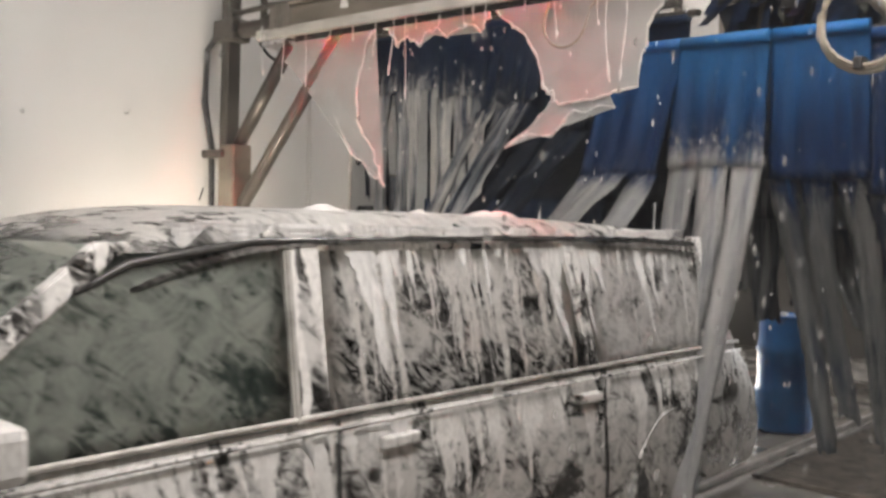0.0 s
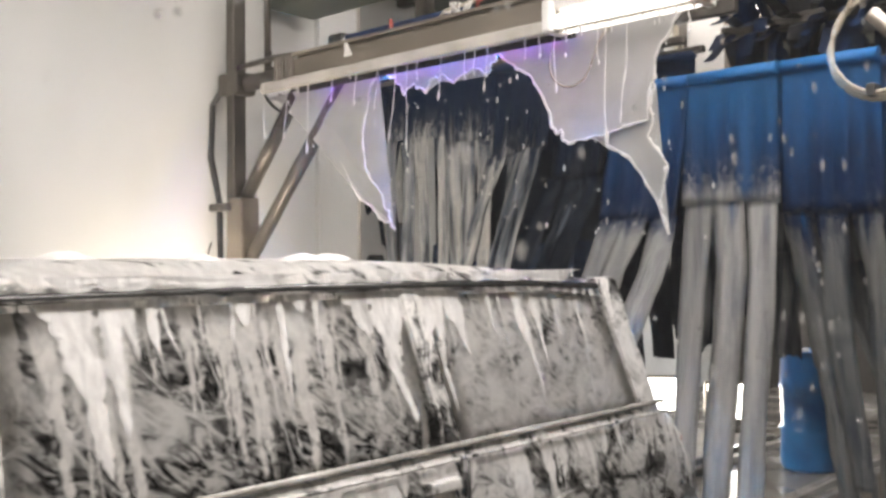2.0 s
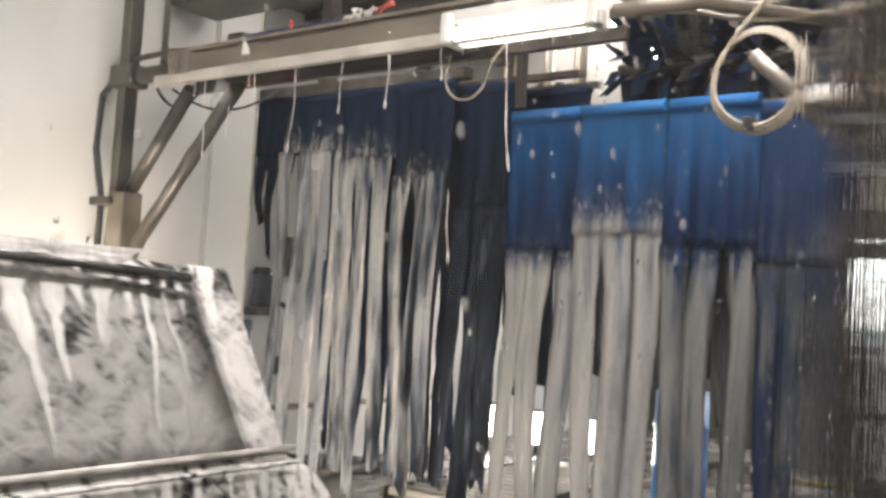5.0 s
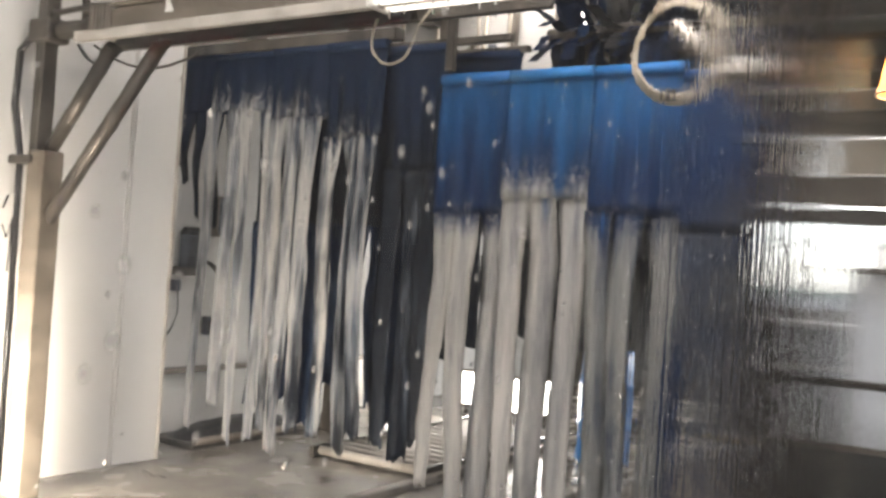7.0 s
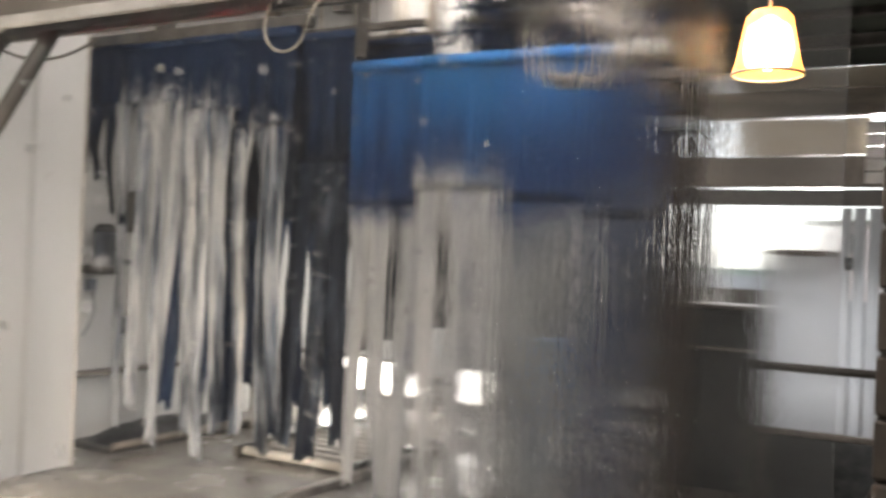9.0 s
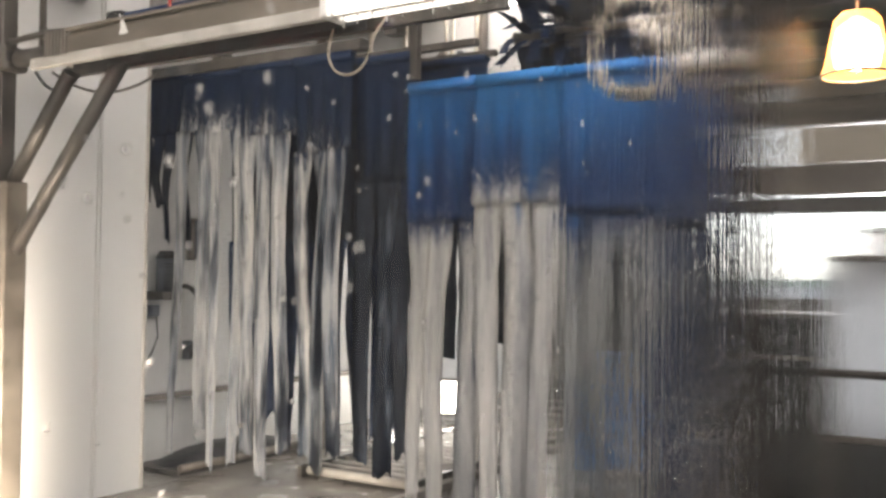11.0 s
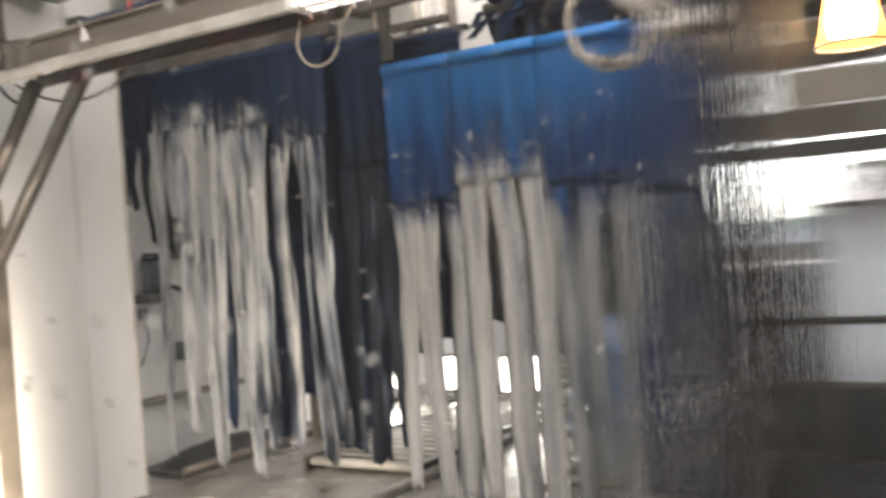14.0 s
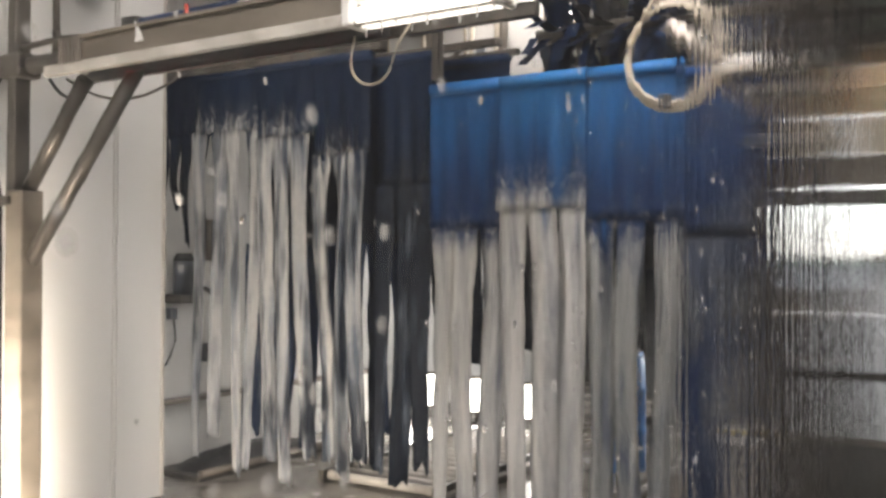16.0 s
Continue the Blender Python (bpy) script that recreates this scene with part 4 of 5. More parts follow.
def cloth_frame():
    f = thing("overhead_rack", "dark steel overhead frame carrying the wash cloths", "machine frame")
    part("rail", box(B(), (4.96, 3.7, 2.98), (5.06, 5.8, 3.06), 0.008), M_DARKSTEEL, f)
    part("rail", box(B(), (5.22, 3.81, 2.94), (5.31, 5.3, 3.02), 0.008), M_DARKSTEEL, f)
    part("rail", box(B(), (4.99, 2.85, 2.915), (5.05, 3.8, 2.96), 0.008), M_DARKSTEEL, f)
    part("rail", box(B(), (5.22, 2.85, 2.9), (5.28, 3.8, 2.94), 0.008), M_DARKSTEEL, f)
    part("rail", box(B(), (4.75, 1.15, 2.56), (4.82, 3.15, 2.62), 0.008), M_DARKSTEEL, f)
    part("rail", box(B(), (5.0, 1.1, 2.5), (5.1, 2.1, 2.58), 0.008), M_DARKSTEEL, f)
    part("rail", box(B(), (5.26, 1.98, 2.69), (5.34, 2.95, 2.75), 0.008), M_DARKSTEEL, f)
    for y in (3.46, 5.0):
        part("post", box(B(), (4.96, y - 0.05, 3.05), (5.06, y + 0.05, 3.88)), M_DARKSTEEL, f)
    for x, y, z0 in ((5.3, 2.45, 2.74), (5.05, 1.2, 2.55), (4.72, 3.1, 2.68), (4.72, 1.25, 2.68)):
        part("hanger", box(B(), (x - 0.025, y - 0.025, z0), (x + 0.025, y + 0.025, 3.88)), M_DARKSTEEL, f)
    part("near_post", box(B(), (4.02, 0.93, 0), (4.16, 1.08, 3.88), 0.012), M_BROWN, f, "dark brown steel post")
    for z in (2.3, 2.1):
        part("clamp", box(B(), (3.98, 0.92, z), (4.18, 1.1, z + 0.05), 0.01), M_RUBBER, f)
    part("brace", tube(B(), [(3.9, 1.42, 2.62), (4.05, 1.02, 2.2)], 0.035, 8), M_STEEL, f)
    lamp = thing("work_lamp", "small round chrome work lamp on the frame", "lamp")
    part("bowl", lathe(B(), [(0.02, 0.06), (0.055, 0.03), (0.075, -0.02), (0.07, -0.025), (0.0, -0.01)], (3.98, 1.14, 2.42)), M_CHROME, lamp)
    part("stem", tube(B(), [(3.98, 1.14, 2.47), (4.03, 1.08, 2.55)], 0.014, 6), M_DARKSTEEL, lamp)


cloth_frame()


def brush_roll():
    """A dark roll of folded cloth flaps above the blue cloths."""
    t = thing("cloth_roll", "dark roll of bunched cloth flaps above the blue cloths", "brush")
    part("axle", tube(B(), [(5.3, 1.1, 3.0), (5.3, 2.74, 3.0)], 0.05, 10), M_DARKSTEEL, t)
    part("hanger", box(B(), (5.27, 1.98, 3.0), (5.33, 2.04, 3.88)), M_DARKSTEEL, t)
    r = random.Random(21)
    for ring in range(9):
        b = B()
        y = 1.15 + ring * 0.185
        for k in range(26):
            a = r.random() * 6.28
            L, wd, yy = r.uniform(0.24, 0.42), r.uniform(0.04, 0.08), y + r.uniform(-0.1, 0.1)
            d = Vector((math.cos(a), 0, math.sin(a)))
            s = Vector((0, 1, 0))
            p0, p1 = Vector((5.3, yy, 3.0)) + d * 0.05, Vector((5.3, yy, 3.0)) + d * L + Vector((0, r.uniform(-0.08, 0.08), -0.06))
            mid = (p0 + p1) / 2 + Vector((r.uniform(-0.04, 0.04), 0, r.uniform(0, 0.06)))
            vs = [b.verts.new(q + s * k2 * wd) for q in (p0, mid, p1) for k2 in (-0.5, 0.5)]
            for q in (0, 2):
                b.faces.new((vs[q], vs[q + 1], vs[q + 3], vs[q + 2]))
        bmesh.ops.solidify(b, geom=b.faces[:], thickness=0.008)
        part("flap_ring", b, M_NAVYDARK if ring % 3 else M_RUBBER, t)


brush_roll()


def back_arch():
    """A pale header panel and brackets seen between beam and cloths."""
    t = thing("rinse_arch", "white rinse arch header with dark brackets", "car wash arch")
    part("header", box(B(), (6.5, 3.3, 2.95), (6.56, 5.2, 3.62), 0.01), M_BACK, t, "white header panel")
    for y in (3.62, 4.25):
        part("bracket", box(B(), (6.4, y, 2.85), (6.48, y + 0.07, 3.88)), M_STEEL, t)
    part("brace", tube(B(), [(6.42, 4.28, 3.1), (6.42, 3.9, 3.35)], 0.02, 6), M_STEEL, t)
    part("junction_box", box(B(), (6.44, 3.82, 3.2), (6.5, 3.88, 3.3), 0.008), M_MOTOR, t)
    part("post", box(B(), (6.44, 5.2, 0), (6.56, 5.32, 3.88), 0.01), M_STEEL, t)
    part("post", box(B(), (6.44, 3.2, 2.85), (6.54, 3.3, 3.88), 0.01), M_STEEL, t)
    t = thing("air_hose", "pale looped hoses hanging before the rinse arch", "hose")
    for y, z, rr in ((4.45, 3.1, 0.17), (4.05, 3.05, 0.22), (3.75, 3.12, 0.14)):
        part("loop", tube(B(), [(6.3, y + rr * 1.1, 3.9)] + arc((6.3, y, z), rr, 20, -200, 14, "yz") + [(6.3, y - rr * 1.2, 3.9)], 0.016, 6), M_HOSE, t)
    t = thing("ceiling_truss", "dark steel ceiling trusses crossing the bay", "beam")
    for x in (5.6, 7.4, 9.2):
        part("chord", box(B(), (x, 0.3, 3.55), (x + 0.1, 5.9, 3.66), 0.008), M_DARKSTEEL, t)
        part("chord", box(B(), (x, 0.3, 3.82), (x + 0.1, 5.9, 3.896), 0.008), M_DARKSTEEL, t)
        for k in range(12):
            y = 0.5 + k * 0.45
            part("web", tube(B(), [(x + 0.05, y, 3.66), (x + 0.05, y + 0.225, 3.82)], 0.018, 6), M_DARKSTEEL, t)
    t = thing("cable_tray", "dark green overhead duct along the bay", "duct")
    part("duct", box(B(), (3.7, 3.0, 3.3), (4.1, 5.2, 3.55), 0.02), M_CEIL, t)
    part("hanger", box(B(), (3.88, 4.0, 3.54), (3.92, 4.04, 3.9)), M_DARKSTEEL, t)
    part("hanger", box(B(), (3.88, 3.2, 3.54), (3.92, 3.24, 3.9)), M_DARKSTEEL, t)


back_arch()


def recess_things():
    t = thing("pump_motor", "dark grey pump motor bracketed to the recess wall", "motor")
    part("body", tube(B(), [(5.26, 5.82, 1.36), (5.26, 5.82, 1.62)], 0.085, 14), M_MOTOR, t)
    part("cap", tube(B(), [(5.26, 5.82, 1.62), (5.26, 5.82, 1.68)], [0.09, 0.06], 14), M_TRIM, t)
    part("base", box(B(), (5.16, 5.74, 1.29), (5.36, 5.95, 1.36), 0.008), M_DARKSTEEL, t)
    for i in range(8):
        part("fin", box(B(), (5.17, 5.725 + 0.0, 1.38 + i * 0.028), (5.35, 5.745, 1.388 + i * 0.028)), M_TRIM, t)
    tagged(made("pipe", tube(B(), [(5.34, 5.88, 1.33)] + arc((5.5, 5.88, 1.26), 0.14, 150, 20, 8, "xz") + [(5.66, 5.88, 1.1), (5.66, 5.9, 0.9)], 0.02, 8), M_DARKSTEEL), "dark bent pipe from the pump motor", "pipe")
    t = thing("switch_box", "small grey switch box on the recess wall", "switch box")
    part("body", box(B(), (5.58, 5.87, 1.62), (5.7, 5.95, 1.96), 0.01), M_STEEL, t)
    part("lid", box(B(), (5.59, 5.86, 1.64), (5.69, 5.872, 1.94), 0.004), M_MOTOR, t)
    t = thing("socket_box", "small dark outlet box with a hanging cord", "outlet")
    part("body", box(B(), (5.19, 5.89, 1.16), (5.26, 5.95, 1.25), 0.006), M_MOTOR, t)
    part("cord", tube(B(), [(5.23, 5.9, 1.17), (5.25, 5.9, 1.0), (5.2, 5.9, 0.88), (5.16, 5.92, 0.8)], 0.008, 6), M_RUBBER, t)
    t = thing("valve", "small dark valve on the recess wall", "valve")
    part("body", box(B(), (5.55, 5.86, 0.8), (5.63, 5.95, 0.95), 0.01), M_MOTOR, t)
    part("wheel", tube(B(), arc((5.59, 5.84, 0.875), 0.05, 0, 330, 11, "xz"), 0.01, 6, True), M_DARKSTEEL, t)
    t = thing("wall_ledge", "grey pipe ledge along the recess wall", "ledge")
    part("shelf", box(B(), (4.62, 5.85, 0.5), (8.0, 5.95, 0.54), 0.006), M_STEEL, t)
    t = thing("brush_drive", "low dark rubber-covered drive unit on the floor", "machine")
    b = B()
    grid(b, 14, 8, lambda u, v: (5.0 + 1.5 * u, 5.35 + 0.5 * v, 0.16 * math.sin(math.pi * u) ** 0.5 * math.sin(math.pi * v) ** 0.6 + 0.02 * noise.noise((u * 6, v * 5, 1))))
    part("cover", b, M_RUBBER, t)
    part("base", box(B(), (5.0, 5.35, 0), (6.5, 5.85, 0.04), 0.01), M_DARKSTEEL, t)
    part("rim", tube(B(), [(5.0, 5.34, 0.06), (6.5, 5.34, 0.06)], 0.03, 8), M_STEEL, t)


recess_things()


def floor_things():
    def flood(at, turn):
        t = thing("flood_light", "low bright square flood light on the wet floor", "flood light", "low flood lights along the wall", at)
        t.rotation_euler = (0, 0, radians(turn))
        b = box(box(B(), (-0.22, 0.0, 0.12), (0.22, 0.09, 0.48), 0.025), (-0.15, 0.09, 0.18), (0.15, 0.15, 0.42), 0.02)
        part("housing", b, M_STEEL, t)
        part("lens", box(B(), (-0.195, -0.018, 0.145), (0.195, 0.004, 0.455), 0.012), M_FLOOD, t, "glowing white lens")
        part("foot", box(B(), (-0.1, 0.0, 0), (0.1, 0.12, 0.03)), M_DARKSTEEL, t)
        part("bracket", tube(B(), [(0, 0.06, 0.03), (0, 0.1, 0.15), (0, 0.1, 0.3)], 0.02, 6), M_DARKSTEEL, t)

    for y, turn in ((4.15, -62), (4.9, -58), (5.6, -54)):
        flood((8.2, y, 0), turn)
    flood((2.12, 4.5, 0), 120)
    t = thing("barrel", "bright blue plastic barrel on the wet floor", "barrel")
    part("body", lathe(B(), [(0.0, 0.0), (0.2, 0.0), (0.215, 0.03), (0.21, 0.28), (0.225, 0.31), (0.21, 0.34), (0.21, 0.6), (0.225, 0.63), (0.21, 0.66), (0.2, 0.88), (0.18, 0.9), (0.0, 0.9)], (7.2, 3.0, 0.0)), M_BARREL, t)
    part("rim", tube(B(), arc((7.2, 3.0, 0.9), 0.19, 0, 350, 24, "xy"), 0.014, 6, True), M_BARREL, t)
    part("bung", lathe(B(), [(0.0, 0.03), (0.035, 0.03), (0.035, 0.0)], (7.12, 3.0, 0.9), 10), M_WHITE, t)
    g = thing("floor_grating", "dark steel floor grating with wet bars", "grating")
    part("frame", box(box(B(), (5.6, 1.3, 0.004), (8.6, 1.34, 0.03)), (5.6, 2.5, 0.004), (8.6, 2.54, 0.03)), M_DARKSTEEL, g)
    for i in range(46):
        x = 5.62 + i * 0.065
        part("bar", box(B(), (x, 1.34, 0.004), (x + 0.025, 2.5, 0.026)), M_STEEL, g)
    g = thing("roller_track", "wet steel roller track with spaced cross bars", "conveyor")
    part("side_rail", box(box(B(), (5.5, 3.6, 0.004), (7.9, 3.64, 0.09)), (5.5, 4.6, 0.004), (7.9, 4.64, 0.09)), M_DARKSTEEL, g)
    for i in range(16):
        x = 5.58 + i * 0.148
        part("roller", tube(B(), [(x, 3.645, 0.05), (x, 4.595, 0.05)], 0.035, 10), M_LIP, g)
    c = thing("conveyor_rail", "wet steel conveyor guide rail along the floor", "rail")
    part("rail", box(B(), (-7, 2.62, 0.0), (9.5, 2.7, 0.06), 0.01), M_STEEL, c)
    part("rail", box(B(), (-7, 3.5, 0.0), (9.5, 3.58, 0.06), 0.01), M_STEEL, c)
    t = thing("threshold_stripe", "worn yellow painted threshold bar", "stripe")
    part("bar", box(B(), (9.2, 1.0, 0.0), (9.28, 2.6, 0.04), 0.006), M_YELLOW, t)
    t = thing("strip_blind", "pale vertical strip screen by the entrance", "screen")
    for i in range(9):
        y = 0.37 + i * 0.087
        part("strip", grid(B(), 4, 4, lambda u, v: (6.7 + 0.022 * math.sin(u * 3.1) + 0.012 * (i % 2), y + 0.08 * u, 0.5 + (1.46 if i < 4 else 1.15) * v), 0.004), M_BLIND, t)
    part("top_rail", box(B(), (6.68, 0.72, 1.64), (6.73, 1.18, 1.68), 0.006), M_STEEL, t)
    part("bracket", box(B(), (6.66, 0.62, 1.56), (6.69, 0.66, 1.64)), M_TRIM, t)
    part("bottom_rail", box(B(), (6.68, 0.36, 0.47), (6.73, 1.18, 0.51), 0.006), M_STEEL, t)
    for y, z in ((0.34, 2.0), (1.16, 1.66)):
        part("side_post", box(B(), (6.68, y, 0.0), (6.72, y + 0.025, z)), M_STEEL, t)
    part("kick_panel", box(B(), (6.69, 0.36, 0.0), (6.72, 1.16, 0.47)), M_TRIM, t, "dark lower panel")
    # Mat added to darken the floor in front of the blind.
    b = box(B(), (4.25, 0.36, 0.003), (6.55, 1.32, 0.018), 0.006)
    for k in range(14):
        box(b, (4.32 + k * 0.16, 0.40, 0.018), (4.36 + k * 0.16, 1.28, 0.024))
    tagged(made("floor_mat", b, M_RUBBER), "black ribbed rubber mat added to darken the wet floor", "mat")
    t = thing("guard_rail", "dark steel guard rail across the entrance walkway", "rail")
    part("bar", tube(B(), [(6.6, 0.17, 0.92), (6.6, 1.12, 0.92)], 0.028, 8), M_DARKSTEEL, t)
    part("post", tube(B(), [(6.6, 1.12, 0.0), (6.6, 1.12, 0.94)], 0.028, 8), M_DARKSTEEL, t)
    t = thing("control_cabinet", "dark control cabinet beside the entrance screen", "cabinet")
    part("body", box(B(), (6.75, 1.14, 0.0), (7.15, 1.72, 1.26), 0.012), M_TRIM, t)
    part("door", box(B(), (6.735, 1.16, 0.06), (6.752, 1.70, 1.22), 0.004), M_TRIM, t)
    part("trim_line", box(B(), (6.728, 1.15, 0.98), (6.738, 1.71, 1.0)), M_STEEL, t)
    part("top", box(B(), (6.73, 1.125, 1.26), (7.17, 1.74, 1.29), 0.006), M_STEEL, t)


floor_things()


def pendant_lamp():
    t = thing("pendant_lamp", "pendant lamp with a flared amber glass shade", "lamp")
    c = (1.9, 0.225, 1.885)
    part("shade", lathe(B(), [(0.062, 0.0), (0.061, 0.006), (0.056, 0.02), (0.048, 0.06), (0.040, 0.101), (0.029, 0.113), (0.012, 0.117)], c, 24), M_SHADE, t, "glowing flared amber shade")
    part("bulb", lathe(B(), [(0.0, 0.008), (0.038, 0.018), (0.043, 0.046), (0.035, 0.084), (0.008, 0.104)], c, 16), M_BULB, t, "bright bulb")
    part("rim", tube(B(), arc(c, 0.062, 0, 345, 23, "xy"), 0.0026, 6, True), M_HOSE, t)
    part("cord", tube(B(), [(c[0], c[1], c[2] + 0.117), (c[0], c[1], 3.2)], 0.004, 6), M_RUBBER, t)


pendant_lamp()


# Unseen fixtures, added to go with the lamps at the ceiling.
def ceiling_fixture(x, y, lx, ly):
    t = thing("ceiling_light", "unseen white tube fixture added on the ceiling", "light fixture", "ceiling tube lights", (x, y, 3.8))
    part("housing", box(B(), (-lx / 2 - 0.03, -ly / 2 - 0.03, 0.04), (lx / 2 + 0.03, ly / 2 + 0.03, 0.1), 0.01), M_WHITE, t)
    part("tube", tube(B(), [(-lx / 2, 0, 0.02), (lx / 2, 0, 0.02)] if lx > ly else [(0, -ly / 2, 0.02), (0, ly / 2, 0.02)], 0.018, 8), M_TUBE, t)


for q in ((1.6, 3.6, 2.4, 0.25), (1.3, 0.75, 2.4, 0.25), (4.15, 4.7, 0.25, 1.2), (3.7, 1.7, 1.6, 0.25), (7.2, 3.6, 2.4, 0.25)):
    ceiling_fixture(*q)


# ---- the car: x = 0 at the tail's belt line, the nose towards -x ----
def car_body():
    t = thing("car", "dark estate car covered in running pale foam", "car")
    yn, yf = 2.27, 4.05
    yc = (yn + yf) / 2
    # section stations along the length: x, sill, belt, bulge
    xs = [0.36, 0.30, 0.1, -0.2, -0.5, -0.8, -1.1, -1.4, -2.0, -2.6, -3.2, -3.8, -4.3, -4.7, -5.0, -5.12]

    def lower(u, v):
        i = u * (len(xs) - 1)
        k = min(int(i), len(xs) - 2)
        x = xs[k] + (xs[k + 1] - xs[k]) * (i - k)
        nose = max(0.0, (-4.2 - x) / 0.9)
        tail = max(0.0, (x + 0.1) / 0.46)
        top = 0.965 - 0.10 * nose ** 1.5 - 0.03 * max(0, (-x - 3.6) / 1.5) - 0.32 * tail ** 2.2
        zz = [0.24, 0.30, 0.42, 0.6, 0.76, 0.86, 0.93, 1.0]
        w = [0.93, 0.965, 0.985, 1.0, 1.0, 0.985, 0.965, 0.94]
        j = v * 2
        side = 1 if v <= 0.5 else -1
        q = (v if v <= 0.5 else 1 - v) * 2 * 7
        a = min(int(q), 6)
        f = q - a
        z = 0.24 + ((zz[a] + (zz[a + 1] - zz[a]) * f) - 0.24) / 0.76 * (top - 0.24)
        ww = (w[a] + (w[a + 1] - w[a]) * f) * (1 - 0.12 * nose ** 2 - 0.05 * tail ** 2)
        return (x, yc - side * (yf - yn) / 2 * ww, z)

    b = B()
    grid(b, 45, 29, lower)
    bmesh.ops.holes_fill(b, edges=b.edges[:], sides=400)
    body = part("body", b, M_PAINT, t, "dark lower body veiled in beige foam")
    # the cabin
    side_in = 0.10

    def cabin_x(z, end):
        f = (z - 0.95) / 0.62
        if end:
            return 0.02 - 0.30 * f
        return -4.55 + 0.95 * f

    # roof
    def roof(u, v):
        x0, x1 = -3.62, -0.27
        x = x0 + (x1 - x0) * u
        s = (v - 0.5) * 2
        crown = 0.03 * (1 - s * s) ** 0.8 if abs(s) < 1 else 0
        bow = -0.10 * max(0, (u - 0.55) / 0.45) ** 2 - 0.16 * max(0, (0.22 - u) / 0.22) ** 2
        edge = -0.085 * max(0, abs(s) - 0.86) / 0.14
        return (x + 0.05 * crown, yc + s * ((yf - yn) / 2 - 0.115 + 0.02 * (abs(s) > 0.9)), 1.598 + crown + bow * 0.8 + edge)

    part("roof", grid(B(), 36, 22, roof, 0.02), M_ROOF, t, "roof with thick white foam along the edge")

    def pillar(x0, z0, x1, z1, w, name, material, near=True, proud=0.0):
        y0, y1 = (yn + 0.035 - proud, yn + side_in + 0.005 - proud) if near else (yf - 0.035, yf - side_in)
        bb = B()
        vs = []
        for (x, z, y) in ((x0, z0, y0), (x1, z1, y1)):
            for dx, dy in ((-w / 2, 0), (w / 2, 0), (w / 2, 0.05 if near else -0.05), (-w / 2, 0.05 if near else -0.05)):
                vs.append(bb.verts.new((x + dx, y + dy, z)))
        for f in ((0, 1, 5, 4), (1, 2, 6, 5), (2, 3, 7, 6), (3, 0, 4, 7), (3, 2, 1, 0), (4, 5, 6, 7)):
            bb.faces.new([vs[q] for q in f])
        bmesh.ops.recalc_face_normals(bb, faces=bb.faces[:])
        bmesh.ops.bevel(bb, geom=bb.edges[:], offset=0.008, segments=2, affect="EDGES")
        return part(name, bb, material, t)

    def side_glass(name, xa0, xb0, xa1, xb1, material, near=True, z0=0.95, z1=1.49):
        def place(u, v):
            xa, xb = xa0 + (xa1 - xa0) * v, xb0 + (xb1 - xb0) * v
            y = (yn + 0.05 + (side_in - 0.03) * v ** 1.3) if near else (yf - 0.05 - (side_in - 0.03) * v ** 1.3)
            return (xa + (xb - xa) * u, y, z0 + (z1 - z0) * v)
        return part(name, grid(B(), 10, 8, place, 0.006), material, t)

    for near in (True, False):
        side_glass("front_window", -4.35, -3.09, -3.72, -3.09, M_GLASSF, near)
        side_glass("rear_window", -2.95, -1.45, -2.97, -1.60, M_GLASSR, near)
        side_glass("quarter_window", -1.36, -0.16, -1.50, -0.42, M_GLASSQ, near)
        pillar(-4.42, 0.93, -3.66, 1.52, 0.11, "front_pillar", M_PILLAR, near)
        pillar(-3.08, 0.95, -3.09, 1.5, 0.03, "window_channel", M_CHROME, near, 0.012)
        pillar(-3.0, 0.95, -3.02, 1.52, 0.13, "centre_pillar", M_PILLAR, near)
        pillar(-1.40, 0.95, -1.56, 1.52, 0.10, "rear_pillar", M_PILLAR, near)
        pillar(-0.08, 0.93, -0.34, 1.54, 0.16, "tail_pillar", M_GLASSQ, near)
        yb = yn - 0.002 if near else yf - 0.03
        y1 = yn + 0.03 if near else yf + 0.002
        bb = B()
        tube(bb, [(x, (yn + 0.036) if near else yf - 0.036, 0.968 - 0.012 * max(0, -x - 3.6)) for x in (0.02, -0.5, -1.4, -2.4, -3.4, -4.4)], [0.011] * 6, 8)
        part("belt_trim", bb, M_CHROME, t, "bright belt line trim wet with foam")
        bb = B()
        tube(bb, [(x, (yn + 0.012) if near else yf - 0.012, 0.925 - 0.012 * max(0, -x - 3.6)) for x in (0.02, -0.5, -1.4, -2.4, -3.4, -4.4)], 0.008, 6)
        part("crease", bb, M_PAINT, t)
        bb = B()
        tube(bb, [(x, (yn + 0.115) if near else yf - 0.115, z) for x, z in ((-0.36, 1.50), (-0.9, 1.525), (-2.0, 1.53), (-3.2, 1.52), (-3.62, 1.46), (-4.0, 1.27))], 0.014, 8)
        part("gutter", bb, M_TRIM, t, "black drip rail over the doors")
        for x in (-2.93, -1.36):
            bb = B()
            tube(bb, [(x, (yn + 0.018) if near else yf - 0.018, 0.95), (x - 0.005, (yn - 0.002) if near else yf + 0.002, 0.72), (x + 0.03, (yn - 0.001) if near else yf + 0.001, 0.5), (x + 0.06, (yn + 0.02) if near else yf - 0.02, 0.34)], 0.009, 6)
            part("door_gap", bb, M_TRIM, t)
